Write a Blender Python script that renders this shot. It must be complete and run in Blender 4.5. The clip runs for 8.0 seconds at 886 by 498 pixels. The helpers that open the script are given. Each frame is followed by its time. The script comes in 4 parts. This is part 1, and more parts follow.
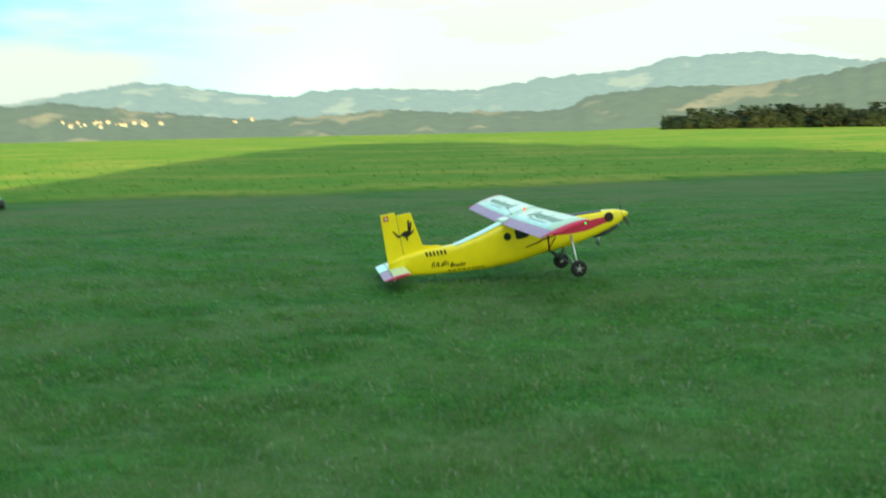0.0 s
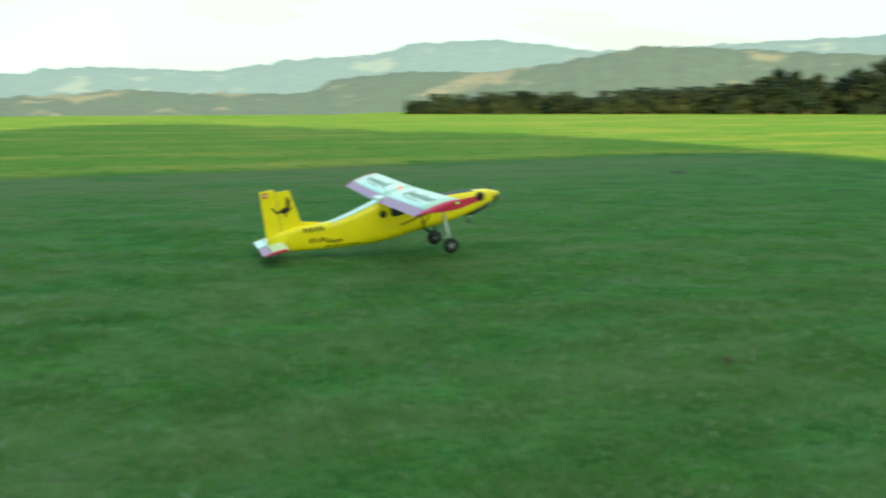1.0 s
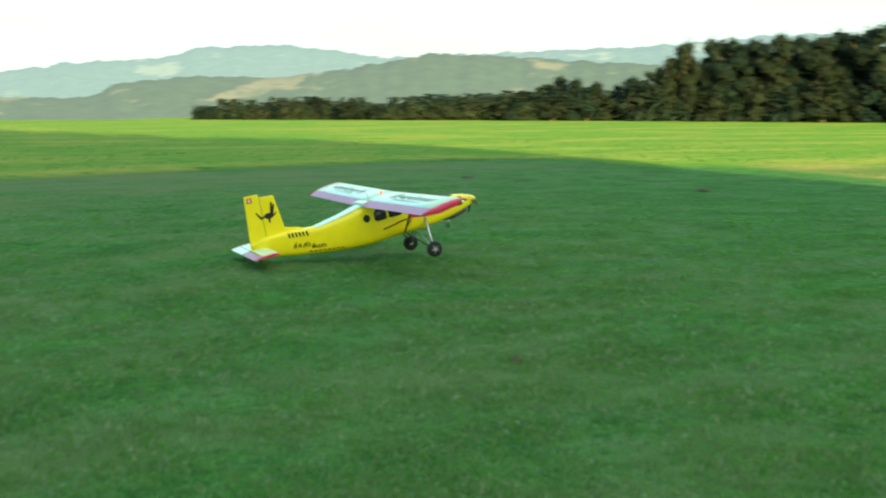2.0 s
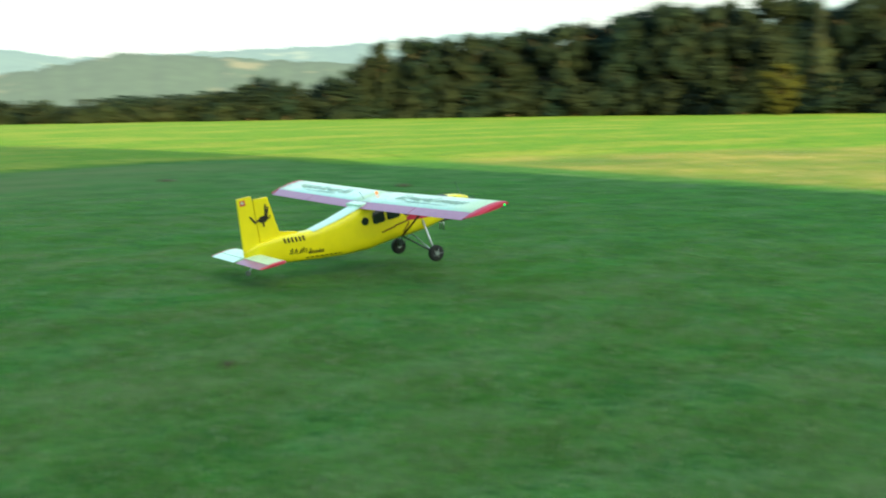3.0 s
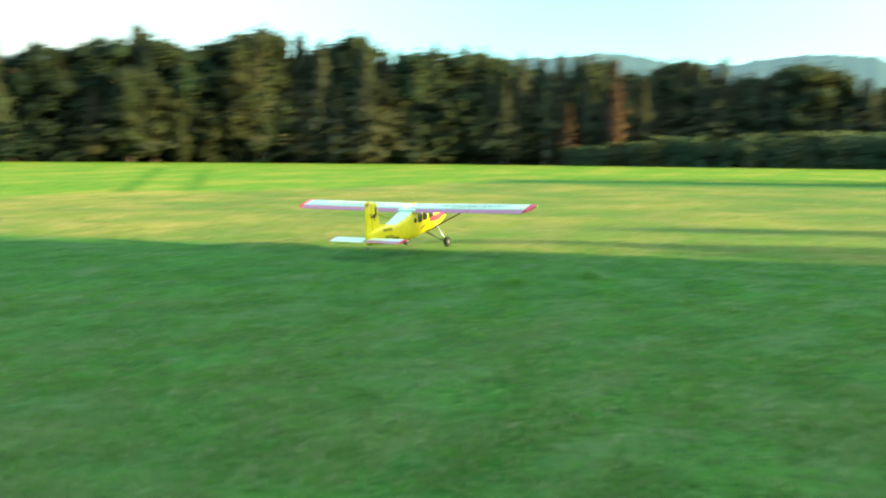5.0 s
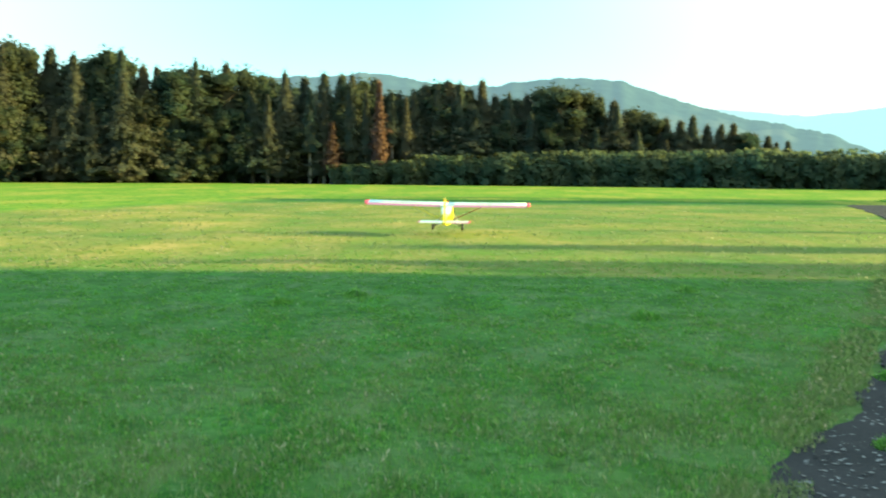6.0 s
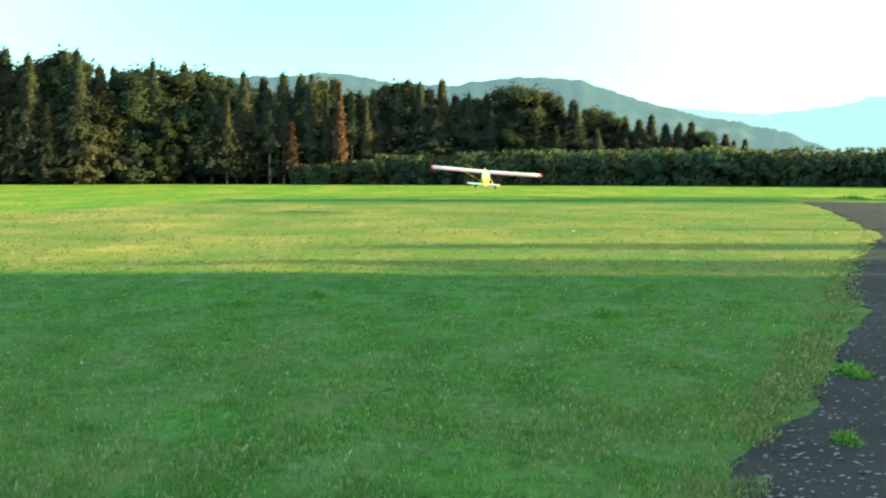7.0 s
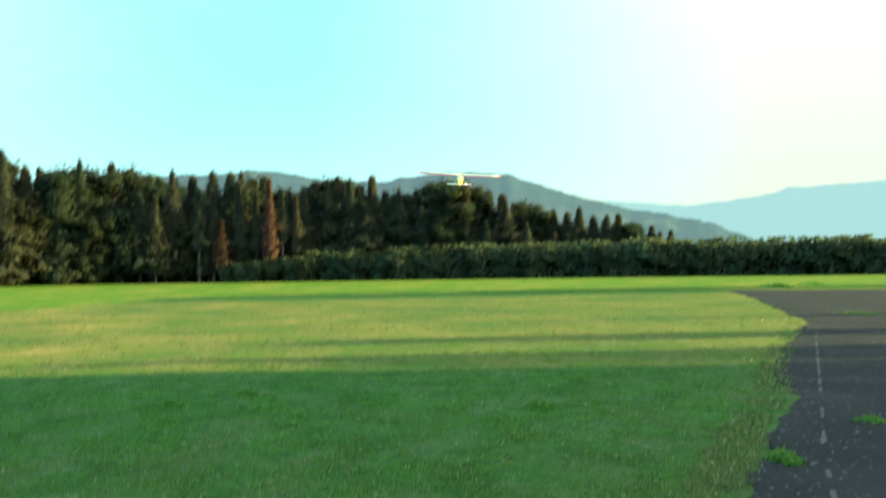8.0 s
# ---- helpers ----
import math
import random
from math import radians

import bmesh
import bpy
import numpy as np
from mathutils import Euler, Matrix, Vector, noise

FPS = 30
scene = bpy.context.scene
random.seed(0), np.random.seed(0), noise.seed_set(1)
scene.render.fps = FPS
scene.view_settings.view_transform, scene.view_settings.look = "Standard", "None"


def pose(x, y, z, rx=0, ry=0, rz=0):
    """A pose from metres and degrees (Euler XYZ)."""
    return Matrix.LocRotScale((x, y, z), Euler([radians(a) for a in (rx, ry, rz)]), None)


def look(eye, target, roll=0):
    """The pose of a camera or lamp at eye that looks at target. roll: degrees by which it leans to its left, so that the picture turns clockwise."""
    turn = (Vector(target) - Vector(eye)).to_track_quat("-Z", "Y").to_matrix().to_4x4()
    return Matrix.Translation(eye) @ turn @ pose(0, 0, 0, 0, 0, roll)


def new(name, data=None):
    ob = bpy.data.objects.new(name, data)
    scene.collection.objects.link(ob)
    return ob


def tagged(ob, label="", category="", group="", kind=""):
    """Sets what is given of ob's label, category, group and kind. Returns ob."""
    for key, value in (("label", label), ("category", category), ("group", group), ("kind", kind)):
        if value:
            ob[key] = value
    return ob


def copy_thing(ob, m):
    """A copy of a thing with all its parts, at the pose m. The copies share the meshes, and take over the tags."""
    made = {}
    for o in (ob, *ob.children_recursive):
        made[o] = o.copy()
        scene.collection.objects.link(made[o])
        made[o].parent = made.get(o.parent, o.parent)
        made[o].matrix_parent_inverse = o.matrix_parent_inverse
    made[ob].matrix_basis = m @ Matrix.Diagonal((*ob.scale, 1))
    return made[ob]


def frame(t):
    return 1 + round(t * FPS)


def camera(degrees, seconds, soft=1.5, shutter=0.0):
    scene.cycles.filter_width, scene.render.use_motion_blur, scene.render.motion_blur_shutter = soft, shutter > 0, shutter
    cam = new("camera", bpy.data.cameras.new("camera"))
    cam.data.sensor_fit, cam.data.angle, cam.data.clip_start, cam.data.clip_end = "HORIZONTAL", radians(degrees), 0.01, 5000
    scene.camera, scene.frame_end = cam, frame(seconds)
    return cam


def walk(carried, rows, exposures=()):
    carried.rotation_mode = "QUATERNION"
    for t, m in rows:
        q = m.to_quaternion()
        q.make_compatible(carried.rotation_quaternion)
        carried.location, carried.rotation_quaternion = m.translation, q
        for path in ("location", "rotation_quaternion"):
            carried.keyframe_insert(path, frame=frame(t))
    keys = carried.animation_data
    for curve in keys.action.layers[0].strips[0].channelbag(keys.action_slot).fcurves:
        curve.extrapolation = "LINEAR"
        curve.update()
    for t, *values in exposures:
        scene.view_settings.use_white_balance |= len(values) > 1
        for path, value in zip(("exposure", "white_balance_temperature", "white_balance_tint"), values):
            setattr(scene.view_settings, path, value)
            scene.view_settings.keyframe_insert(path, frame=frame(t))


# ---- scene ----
# ---- the camera: it stands and pans after the model aeroplane ----
cam = camera(42.81, 8.0, soft=1.9, shutter=0.9)
EYE = (0.0, 0.0, 1.5)


def aim(yaw, pitch, roll):
    """Camera pose from its bearing (clockwise from +y), its tilt and its lean, in degrees."""
    y, p = radians(yaw), radians(pitch)
    way = Vector((math.sin(y) * math.cos(p), math.cos(y) * math.cos(p), math.sin(p)))
    return look(EYE, Vector(EYE) + way * 10, roll)


PAN = [
    (0.0, 0.0, -6.627, -1.109), (0.5, 4.038, -7.558, 0.45), (1.0, 12.884, -7.60, -0.13), (1.2, 15.63, -7.571, 0.313),
    (2.3, 26.35, -7.147, -0.442), (2.5, 28.767, -7.05, -0.82), (3.0, 38.36, -7.42, -0.76), (3.5, 48.72, -7.73, -0.47),
    (4.0, 57.518, -6.307, -0.31), (4.5, 68.374, -5.68, 0.151), (5.0, 78.172, -5.097, 0.466), (5.2, 81.954, -4.446, 0.42),
    (6.3, 90.912, -4.192, 0.35), (6.5, 91.198, -4.165, 0.172), (7.0, 91.998, -4.079, 0.142), (7.5, 93.966, -2.336, 0.192),
    (8.0, 95.48, 0.699, -0.848)]
walk(cam, [(t, aim(y, p, r)) for t, y, p, r in PAN], exposures=[(t, stops + 0.15, 6300, -14) for t, stops in ((0.0, 1.78), (1.2, 1.84), (2.5, 1.99), (3.5, 2.09), (4.5, 2.25), (5.2, 2.25), (6.5, 2.15), (7.2, 2.12), (7.6, 2.02), (8.0, 1.76))])

# ---- light: a low evening sun behind the camera, and the sky ----
SUN_AZ, SUN_EL = 181.0, 11.0
world = bpy.data.worlds.new("sky")
scene.world = world
world.use_nodes = True
wn, wl = world.node_tree.nodes, world.node_tree.links
wn.clear()
sky = wn.new("ShaderNodeTexSky")
sky.sky_type, sky.sun_disc = "NISHITA", False
sky.sun_elevation, sky.sun_rotation = radians(SUN_EL), radians(SUN_AZ)
sky.air_density, sky.dust_density, sky.ozone_density = 1.0, 0.25, 2.5
coord = wn.new("ShaderNodeTexCoord")
stretch = wn.new("ShaderNodeMapping")
stretch.inputs["Scale"].default_value = (1.6, 1.6, 9.0)
cloud = wn.new("ShaderNodeTexNoise")
cloud.inputs["Scale"].default_value, cloud.inputs["Detail"].default_value = 1.7, 6.0
ramp = wn.new("ShaderNodeValToRGB")
ramp.color_ramp.elements[0].position, ramp.color_ramp.elements[1].position = 0.50, 0.64
blend = wn.new("ShaderNodeMix")
blend.data_type = "RGBA"
blend.inputs[7].default_value = (2.8, 2.68, 2.52, 1)
shine = wn.new("ShaderNodeBackground")
shine.inputs["Strength"].default_value = 0.137
out = wn.new("ShaderNodeOutputWorld")
wl.new(coord.outputs["Generated"], stretch.inputs["Vector"])
wl.new(stretch.outputs["Vector"], cloud.inputs["Vector"])
wl.new(cloud.outputs["Fac"], ramp.inputs["Fac"])
# a bright veil of cloud lies low in the north; it breaks up to the west and thins out to the east
split = wn.new("ShaderNodeSeparateXYZ")
wl.new(coord.outputs["Generated"], split.inputs["Vector"])


def sky_range(x0, x1, y0, y1, axis="X"):
    r = wn.new("ShaderNodeMapRange")
    for key, v in (("From Min", x0), ("From Max", x1), ("To Min", y0), ("To Max", y1)):
        r.inputs[key].default_value = v
    wl.new(split.outputs[axis], r.inputs["Value"])
    return r.outputs["Result"]


def sky_math(kind, a, b):
    n = wn.new("ShaderNodeMath")
    n.operation, n.use_clamp = kind, True
    for socket, v in zip(n.inputs, (a, b)):
        wl.new(v, socket)
    return n


veil = sky_math("ADD", ramp.outputs["Color"], sky_range(-0.22, -0.03, 0.0, 0.9))
low_veil = sky_math("MULTIPLY", veil.outputs["Value"], sky_range(0.16, 0.34, 1.0, 0.5, "Z"))
east_veil = sky_math("MULTIPLY", low_veil.outputs["Value"], sky_range(0.86, 0.985, 1.0, 0.12))
cover = sky_math("ADD", east_veil.outputs["Value"], sky_range(0.02, -0.5, 0.0, 0.75, "Y"))
wl.new(cover.outputs["Value"], blend.inputs[0])
evening = wn.new("ShaderNodeMix")
evening.data_type, evening.blend_type = "RGBA", "MULTIPLY"
evening.inputs[0].default_value = 1.0
evening.inputs[7].default_value = (0.72, 0.97, 1.10, 1)
# the clear evening blue between the clouds, low in the west
clear = wn.new("ShaderNodeMix")
clear.data_type = "RGBA"
clear.inputs[7].default_value = (1.95, 2.35, 2.36, 1)
wl.new(sky_math("MULTIPLY", sky_range(-0.06, -0.30, 0.0, 0.92), sky_range(0.18, 0.32, 1.0, 0.0, "Z")).outputs["Value"], clear.inputs[0])
wl.new(sky.outputs["Color"], clear.inputs[6])
wl.new(clear.outputs[2], evening.inputs[6])
wl.new(evening.outputs[2], blend.inputs[6])
haze = wn.new("ShaderNodeMapRange")
for key, v in (("From Min", 0.0), ("From Max", 0.45), ("To Min", 0.66), ("To Max", 1.05)):
    haze.inputs[key].default_value = v
wl.new(split.outputs["Z"], haze.inputs["Value"])
thick = wn.new("ShaderNodeMix")
thick.data_type, thick.blend_type = "RGBA", "MULTIPLY"
thick.inputs[0].default_value = 1.0
wl.new(blend.outputs[2], thick.inputs[6])
wl.new(haze.outputs["Result"], thick.inputs[7])
wl.new(thick.outputs[2], shine.inputs["Color"])
wl.new(shine.outputs["Background"], out.inputs["Surface"])

sun = new("sun", bpy.data.lights.new("sun", "SUN"))
sun.data.energy, sun.data.angle, sun.data.color = 4.8, radians(0.5), (1.0, 0.76, 0.34)
sa, se = radians(SUN_AZ), radians(SUN_EL)
sun.matrix_world = look((300 * math.sin(sa) * math.cos(se), 300 * math.cos(sa) * math.cos(se), 300 * math.sin(se)), (0, 0, 0))


# ---- materials ----
def material(name):
    m = bpy.data.materials.new(name)
    m.use_nodes = True
    return m, m.node_tree.nodes, m.node_tree.links, m.node_tree.nodes["Principled BSDF"]


def mixed(nodes, links, fac, a, b):
    """A colour mix; fac, a and b may be sockets or plain values."""
    n = nodes.new("ShaderNodeMix")
    n.data_type = "RGBA"
    for socket, v in ((n.inputs[0], fac), (n.inputs[6], a), (n.inputs[7], b)):
        if isinstance(v, bpy.types.NodeSocket):
            links.new(v, socket)
        else:
            socket.default_value = v if isinstance(v, (int, float)) else (*v, 1)
    return n.outputs[2]


def grain(nodes, links, scale, detail=4.0, lo=0.35, hi=0.65, squash=None, space="Object", rough=0.55):
    """Noise between 0 and 1, at so many grains a metre."""
    co = nodes.new("ShaderNodeTexCoord")
    n = nodes.new("ShaderNodeTexNoise")
    n.inputs["Scale"].default_value, n.inputs["Detail"].default_value, n.inputs["Roughness"].default_value = scale, detail, rough
    src = co.outputs[space]
    if squash:
        mp = nodes.new("ShaderNodeMapping")
        mp.inputs["Scale"].default_value = squash
        links.new(src, mp.inputs["Vector"])
        src = mp.outputs["Vector"]
    links.new(src, n.inputs["Vector"])
    r = nodes.new("ShaderNodeMapRange")
    r.inputs["From Min"].default_value, r.inputs["From Max"].default_value = lo, hi
    links.new(n.outputs["Fac"], r.inputs["Value"])
    return r.outputs["Result"]


def bumped(nodes, links, bsdf, height, strength, distance):
    b = nodes.new("ShaderNodeBump")
    b.inputs["Strength"].default_value, b.inputs["Distance"].default_value = strength, distance
    links.new(height, b.inputs["Height"])
    links.new(b.outputs["Normal"], bsdf.inputs["Normal"])


def attribute(nodes, name):
    a = nodes.new("ShaderNodeAttribute")
    a.attribute_name = name
    return a.outputs["Fac"]


def painted(name, colour, rough=0.35, metal=0.0, coat=0.0, dirt=0.12):
    m, n, l, b = material(name)
    dark = tuple(c * (1 - dirt * 2) for c in colour)
    f = grain(n, l, 9, 5, 0.4, 0.75)
    l.new(mixed(n, l, f, colour, dark), b.inputs["Base Color"])
    g = grain(n, l, 40, 3, 0.3, 0.7)
    r = n.new("ShaderNodeMapRange")
    r.inputs["To Min"].default_value, r.inputs["To Max"].default_value = rough * 0.8, min(1, rough * 1.3)
    l.new(g, r.inputs["Value"])
    l.new(r.outputs["Result"], b.inputs["Roughness"])
    b.inputs["Metallic"].default_value, b.inputs["Coat Weight"].default_value = metal, coat
    return m


def mown_colour(n, l):
    big = grain(n, l, 0.22, 5, 0.36, 0.66)
    mid = grain(n, l, 1.6, 6, 0.44, 0.60)
    bare = grain(n, l, 0.9, 6, 0.51, 0.67, (1, 1.6, 1))
    col = mixed(n, l, big, (0.052, 0.156, 0.027), (0.090, 0.182, 0.046))
    col = mixed(n, l, mid, col, (0.035, 0.102, 0.016))
    col = mixed(n, l, grain(n, l, 0.5, 4, 0.50, 0.68, (1, 2, 1)), col, (0.066, 0.197, 0.031))
    col = mixed(n, l, grain(n, l, 4.5, 3, 0.54, 0.70), col, (0.024, 0.076, 0.011))
    return mixed(n, l, bare, col, (0.104, 0.172, 0.069))


def tall_colour(n, l):
    col = mixed(n, l, grain(n, l, 0.5, 5, 0.35, 0.65, (1, 2.5, 1)), (0.097, 0.209, 0.023), (0.162, 0.240, 0.031))
    col = mixed(n, l, grain(n, l, 0.12, 4, 0.48, 0.62, (1, 2.5, 1)), col, (0.231, 0.260, 0.044))
    return mixed(n, l, grain(n, l, 1.6, 5, 0.52, 0.66, (1, 2, 1)), col, (0.064, 0.153, 0.014))


def grass_ground():
    m, n, l, b = material("grass_ground")
    fine = grain(n, l, 22, 4, 0.3, 0.7)
    mown = mown_colour(n, l)
    mown = mixed(n, l, grain(n, l, 9, 5, 0.50, 0.66), mown, (0.028, 0.092, 0.018))
    mown = mixed(n, l, grain(n, l, 15, 4, 0.58, 0.68, (1.7, 1, 1)), mown, (0.112, 0.196, 0.078))
    mown = mixed(n, l, grain(n, l, 28, 3, 0.48, 0.66), mown, (0.040, 0.122, 0.024))
    mown = mixed(n, l, attribute(n, "worn"), mown, (0.104, 0.146, 0.052))
    tall = tall_colour(n, l)
    tall = mixed(n, l, attribute(n, "track"), tall, (0.050, 0.150, 0.012))
    # hay colours, warmed to take in the yellow of the sunlit ground
    dry = mixed(n, l, grain(n, l, 0.5, 6, 0.42, 0.58, (1, 2, 1)), (0.300, 0.252, 0.080), (0.195, 0.216, 0.045))
    dry = mixed(n, l, grain(n, l, 3.0, 5, 0.50, 0.62, (1, 2, 1)), dry, (0.168, 0.182, 0.030))
    col = mixed(n, l, attribute(n, "tall"), mown, tall)
    col = mixed(n, l, attribute(n, "dry"), col, dry)
    l.new(col, b.inputs["Base Color"])
    b.inputs["Roughness"].default_value, b.inputs["Specular IOR Level"].default_value = 0.95, 0.04
    bumped(n, l, b, fine, 0.25, 0.008)
    return m


def leafy(m, n, l, b, col, gloss, through_light=0.5):
    """Thin leaves, through which some of the light goes."""
    b.inputs["Roughness"].default_value, b.inputs["Specular IOR Level"].default_value = 0.75, gloss
    thin = n.new("ShaderNodeBsdfTranslucent")
    l.new(col, thin.inputs["Color"])
    mix = n.new("ShaderNodeMixShader")
    mix.inputs[0].default_value = through_light
    l.new(b.outputs[0], mix.inputs[1])
    l.new(thin.outputs[0], mix.inputs[2])
    l.new(mix.outputs[0], n["Material Output"].inputs["Surface"])
    return m


def blades(name, tint, a, c, straw):
    """Grass blades and leaves: the colour varies from piece to piece."""
    m, n, l, b = material(name)
    geo = n.new("ShaderNodeNewGeometry")
    col = mixed(n, l, geo.outputs["Random Per Island"], a, c)
    col = mixed(n, l, 0.5, col, tint(n, l))
    if straw:
        r = n.new("ShaderNodeMapRange")
        r.inputs["From Min"].default_value, r.inputs["From Max"].default_value = 0.93, 0.95
        l.new(geo.outputs["Random Per Island"], r.inputs["Value"])
        col = mixed(n, l, r.outputs["Result"], col, straw)
    l.new(col, b.inputs["Base Color"])
    return leafy(m, n, l, b, col, 0.05, 0.6)


def foliage(name, a, c, warm):
    m, n, l, b = material(name)
    geo, info = n.new("ShaderNodeNewGeometry"), n.new("ShaderNodeObjectInfo")
    col = mixed(n, l, geo.outputs["Random Per Island"], a, c)
    col = mixed(n, l, info.outputs["Random"], col, warm)
    col = mixed(n, l, grain(n, l, 0.6, 3, 0.45, 0.7), col, warm)
    l.new(col, b.inputs["Base Color"])
    return leafy(m, n, l, b, col, 0.05, 0.52)


def bark(name, colour):
    m, n, l, b = material(name)
    g = grain(n, l, 6, 5, 0.35, 0.65, (1, 1, 0.2))
    l.new(mixed(n, l, g, colour, tuple(c * 0.5 for c in colour)), b.inputs["Base Color"])
    b.inputs["Roughness"].default_value = 0.95
    bumped(n, l, b, g, 0.6, 0.05)
    return m


def distance_hill(name, woods, field, haze_glow, amount):
    """Hills kilometres off: woods and fields, with haze mixed in as an even glow."""
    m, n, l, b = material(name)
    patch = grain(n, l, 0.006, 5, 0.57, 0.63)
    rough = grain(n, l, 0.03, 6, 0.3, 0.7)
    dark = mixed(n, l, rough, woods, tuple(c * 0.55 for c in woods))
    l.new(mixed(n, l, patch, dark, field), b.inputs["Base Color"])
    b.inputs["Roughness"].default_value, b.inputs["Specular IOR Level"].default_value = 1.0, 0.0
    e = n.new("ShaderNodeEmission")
    e.inputs["Color"].default_value = (*haze_glow, 1)
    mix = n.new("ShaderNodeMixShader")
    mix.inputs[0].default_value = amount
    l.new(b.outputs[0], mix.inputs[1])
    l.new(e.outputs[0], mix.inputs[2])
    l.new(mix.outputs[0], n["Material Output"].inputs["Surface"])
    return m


def asphalt_material():
    m, n, l, b = material("asphalt")
    g = grain(n, l, 60, 5, 0.3, 0.7)
    col = mixed(n, l, g, (0.014, 0.018, 0.020), (0.030, 0.035, 0.038))
    col = mixed(n, l, grain(n, l, 0.7, 5, 0.45, 0.7), col, (0.040, 0.043, 0.046))
    l.new(col, b.inputs["Base Color"])
    b.inputs["Roughness"].default_value, b.inputs["Specular IOR Level"].default_value = 0.9, 0.12
    bumped(n, l, b, g, 0.6, 0.01)
    return m


def glowing(name, colour, strength):
    m, n, l, b = material(name)
    b.inputs["Base Color"].default_value = (*colour, 1)
    b.inputs["Emission Color"].default_value = (*colour, 1)
    b.inputs["Emission Strength"].default_value = strength
    return m


GRASS = grass_ground()
BLADE = blades("grass_blade", mown_colour, (0.200, 0.520, 0.070), (0.340, 0.640, 0.130), (0.36, 0.50, 0.25))
WEED = blades("weed_blade", tall_colour, (0.160, 0.380, 0.050), (0.250, 0.440, 0.070), (0.30, 0.38, 0.12))
EDGE = blades("edge_blade", mown_colour, (0.32, 0.46, 0.15), (0.48, 0.54, 0.27), (0.58, 0.54, 0.36))
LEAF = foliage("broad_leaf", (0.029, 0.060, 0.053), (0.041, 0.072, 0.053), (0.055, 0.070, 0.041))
NEEDLE = foliage("needle", (0.085, 0.141, 0.101), (0.126, 0.163, 0.103), (0.159, 0.150, 0.089))
RUST = foliage("dry_needle", (0.250, 0.135, 0.098), (0.320, 0.175, 0.125), (0.23, 0.15, 0.10))
SHRUB = foliage("shrub_leaf", (0.072, 0.146, 0.098), (0.125, 0.192, 0.108), (0.156, 0.180, 0.089))
GOLD = foliage("yellow_leaf", (0.105, 0.115, 0.030), (0.145, 0.150, 0.042), (0.13, 0.13, 0.035))
# the broad leaf in a paler tone, for trees past bearing 60
LEAF_LIT = foliage("paler_leaf", (0.052, 0.098, 0.063), (0.080, 0.117, 0.065), (0.102, 0.107, 0.052))
SCRUB = foliage("scrub_leaf", (0.053, 0.086, 0.055), (0.070, 0.103, 0.058), (0.086, 0.098, 0.053))
BARK = bark("bark", (0.110, 0.080, 0.055))
PALE_BARK = bark("pale_bark", (0.30, 0.24, 0.18))
# third colour of each: the haze that glows over these hills
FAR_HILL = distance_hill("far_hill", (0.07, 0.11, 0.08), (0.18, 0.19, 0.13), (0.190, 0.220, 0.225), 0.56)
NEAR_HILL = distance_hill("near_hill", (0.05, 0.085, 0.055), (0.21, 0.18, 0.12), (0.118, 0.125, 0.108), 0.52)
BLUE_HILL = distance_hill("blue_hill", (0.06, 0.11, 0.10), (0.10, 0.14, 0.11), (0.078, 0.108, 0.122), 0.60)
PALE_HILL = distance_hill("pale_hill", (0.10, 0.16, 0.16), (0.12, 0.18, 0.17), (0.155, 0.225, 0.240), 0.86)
ASPHALT = asphalt_material()
YELLOW = painted("yellow_film", (1.0, 0.82, 0.010), 0.35, coat=0.3, dirt=0.04)
WHITE = painted("white_film", (0.64, 0.82, 0.61), 0.3, coat=0.3, dirt=0.03)
LILAC = painted("lilac_film", (0.42, 0.17, 0.28), 0.4, dirt=0.05)
RED = painted("red_film", (0.60, 0.018, 0.07), 0.45, coat=0.0, dirt=0.08)
BLACK = painted("black_film", (0.02, 0.016, 0.012), 0.5)
GREY = painted("grey_lettering", (0.36, 0.48, 0.39), 0.5)
BROWN = painted("brown_stripe", (0.20, 0.03, 0.02), 0.45)
GLASS = painted("dark_glass", (0.02, 0.026, 0.03), 0.08, coat=0.5)
SILVER = painted("brushed_aluminium", (0.62, 0.64, 0.66), 0.35, metal=0.9)
RUBBER = painted("rubber", (0.022, 0.022, 0.022), 0.85)
STEEL = painted("dark_steel", (0.10, 0.10, 0.11), 0.4, metal=0.7)
FLECK = painted("pale_fleck", (0.15, 0.165, 0.165), 0.8)
LINE = painted("worn_line", (0.075, 0.078, 0.078), 0.8, dirt=0.3)
SOIL = painted("soil", (0.074, 0.078, 0.034), 0.95, dirt=0.25)
STUCCO = painted("stucco", (0.38, 0.37, 0.34), 0.9)
TILES = painted("roof_tiles", (0.40, 0.20, 0.13), 0.9)


# ---- mesh helpers ----
def mesh_of(name, verts, faces, mat, smooth=False):
    me = bpy.data.meshes.new(name)
    me.from_pydata([tuple(v) for v in verts], [], faces)
    me.materials.append(mat)
    if smooth:
        me.polygons.foreach_set("use_smooth", [True] * len(me.polygons))
    me.update()
    return me


def cards(name, quads, mat, normals=None):
    """Many loose quads, an (n, 4, 3) array, as one mesh."""
    q = np.asarray(quads, dtype=np.float32)
    n = len(q)
    me = bpy.data.meshes.new(name)
    me.vertices.add(n * 4)
    me.vertices.foreach_set("co", q.reshape(-1))
    me.loops.add(n * 4)
    me.loops.foreach_set("vertex_index", np.arange(n * 4, dtype=np.int32))
    me.polygons.add(n)
    me.polygons.foreach_set("loop_start", np.arange(0, n * 4, 4, dtype=np.int32))
    me.materials.append(mat)
    me.update(calc_edges=True)
    if normals is not None:
        me.normals_split_custom_set(np.repeat(np.asarray(normals, dtype=np.float32), 4, axis=0))
    return me


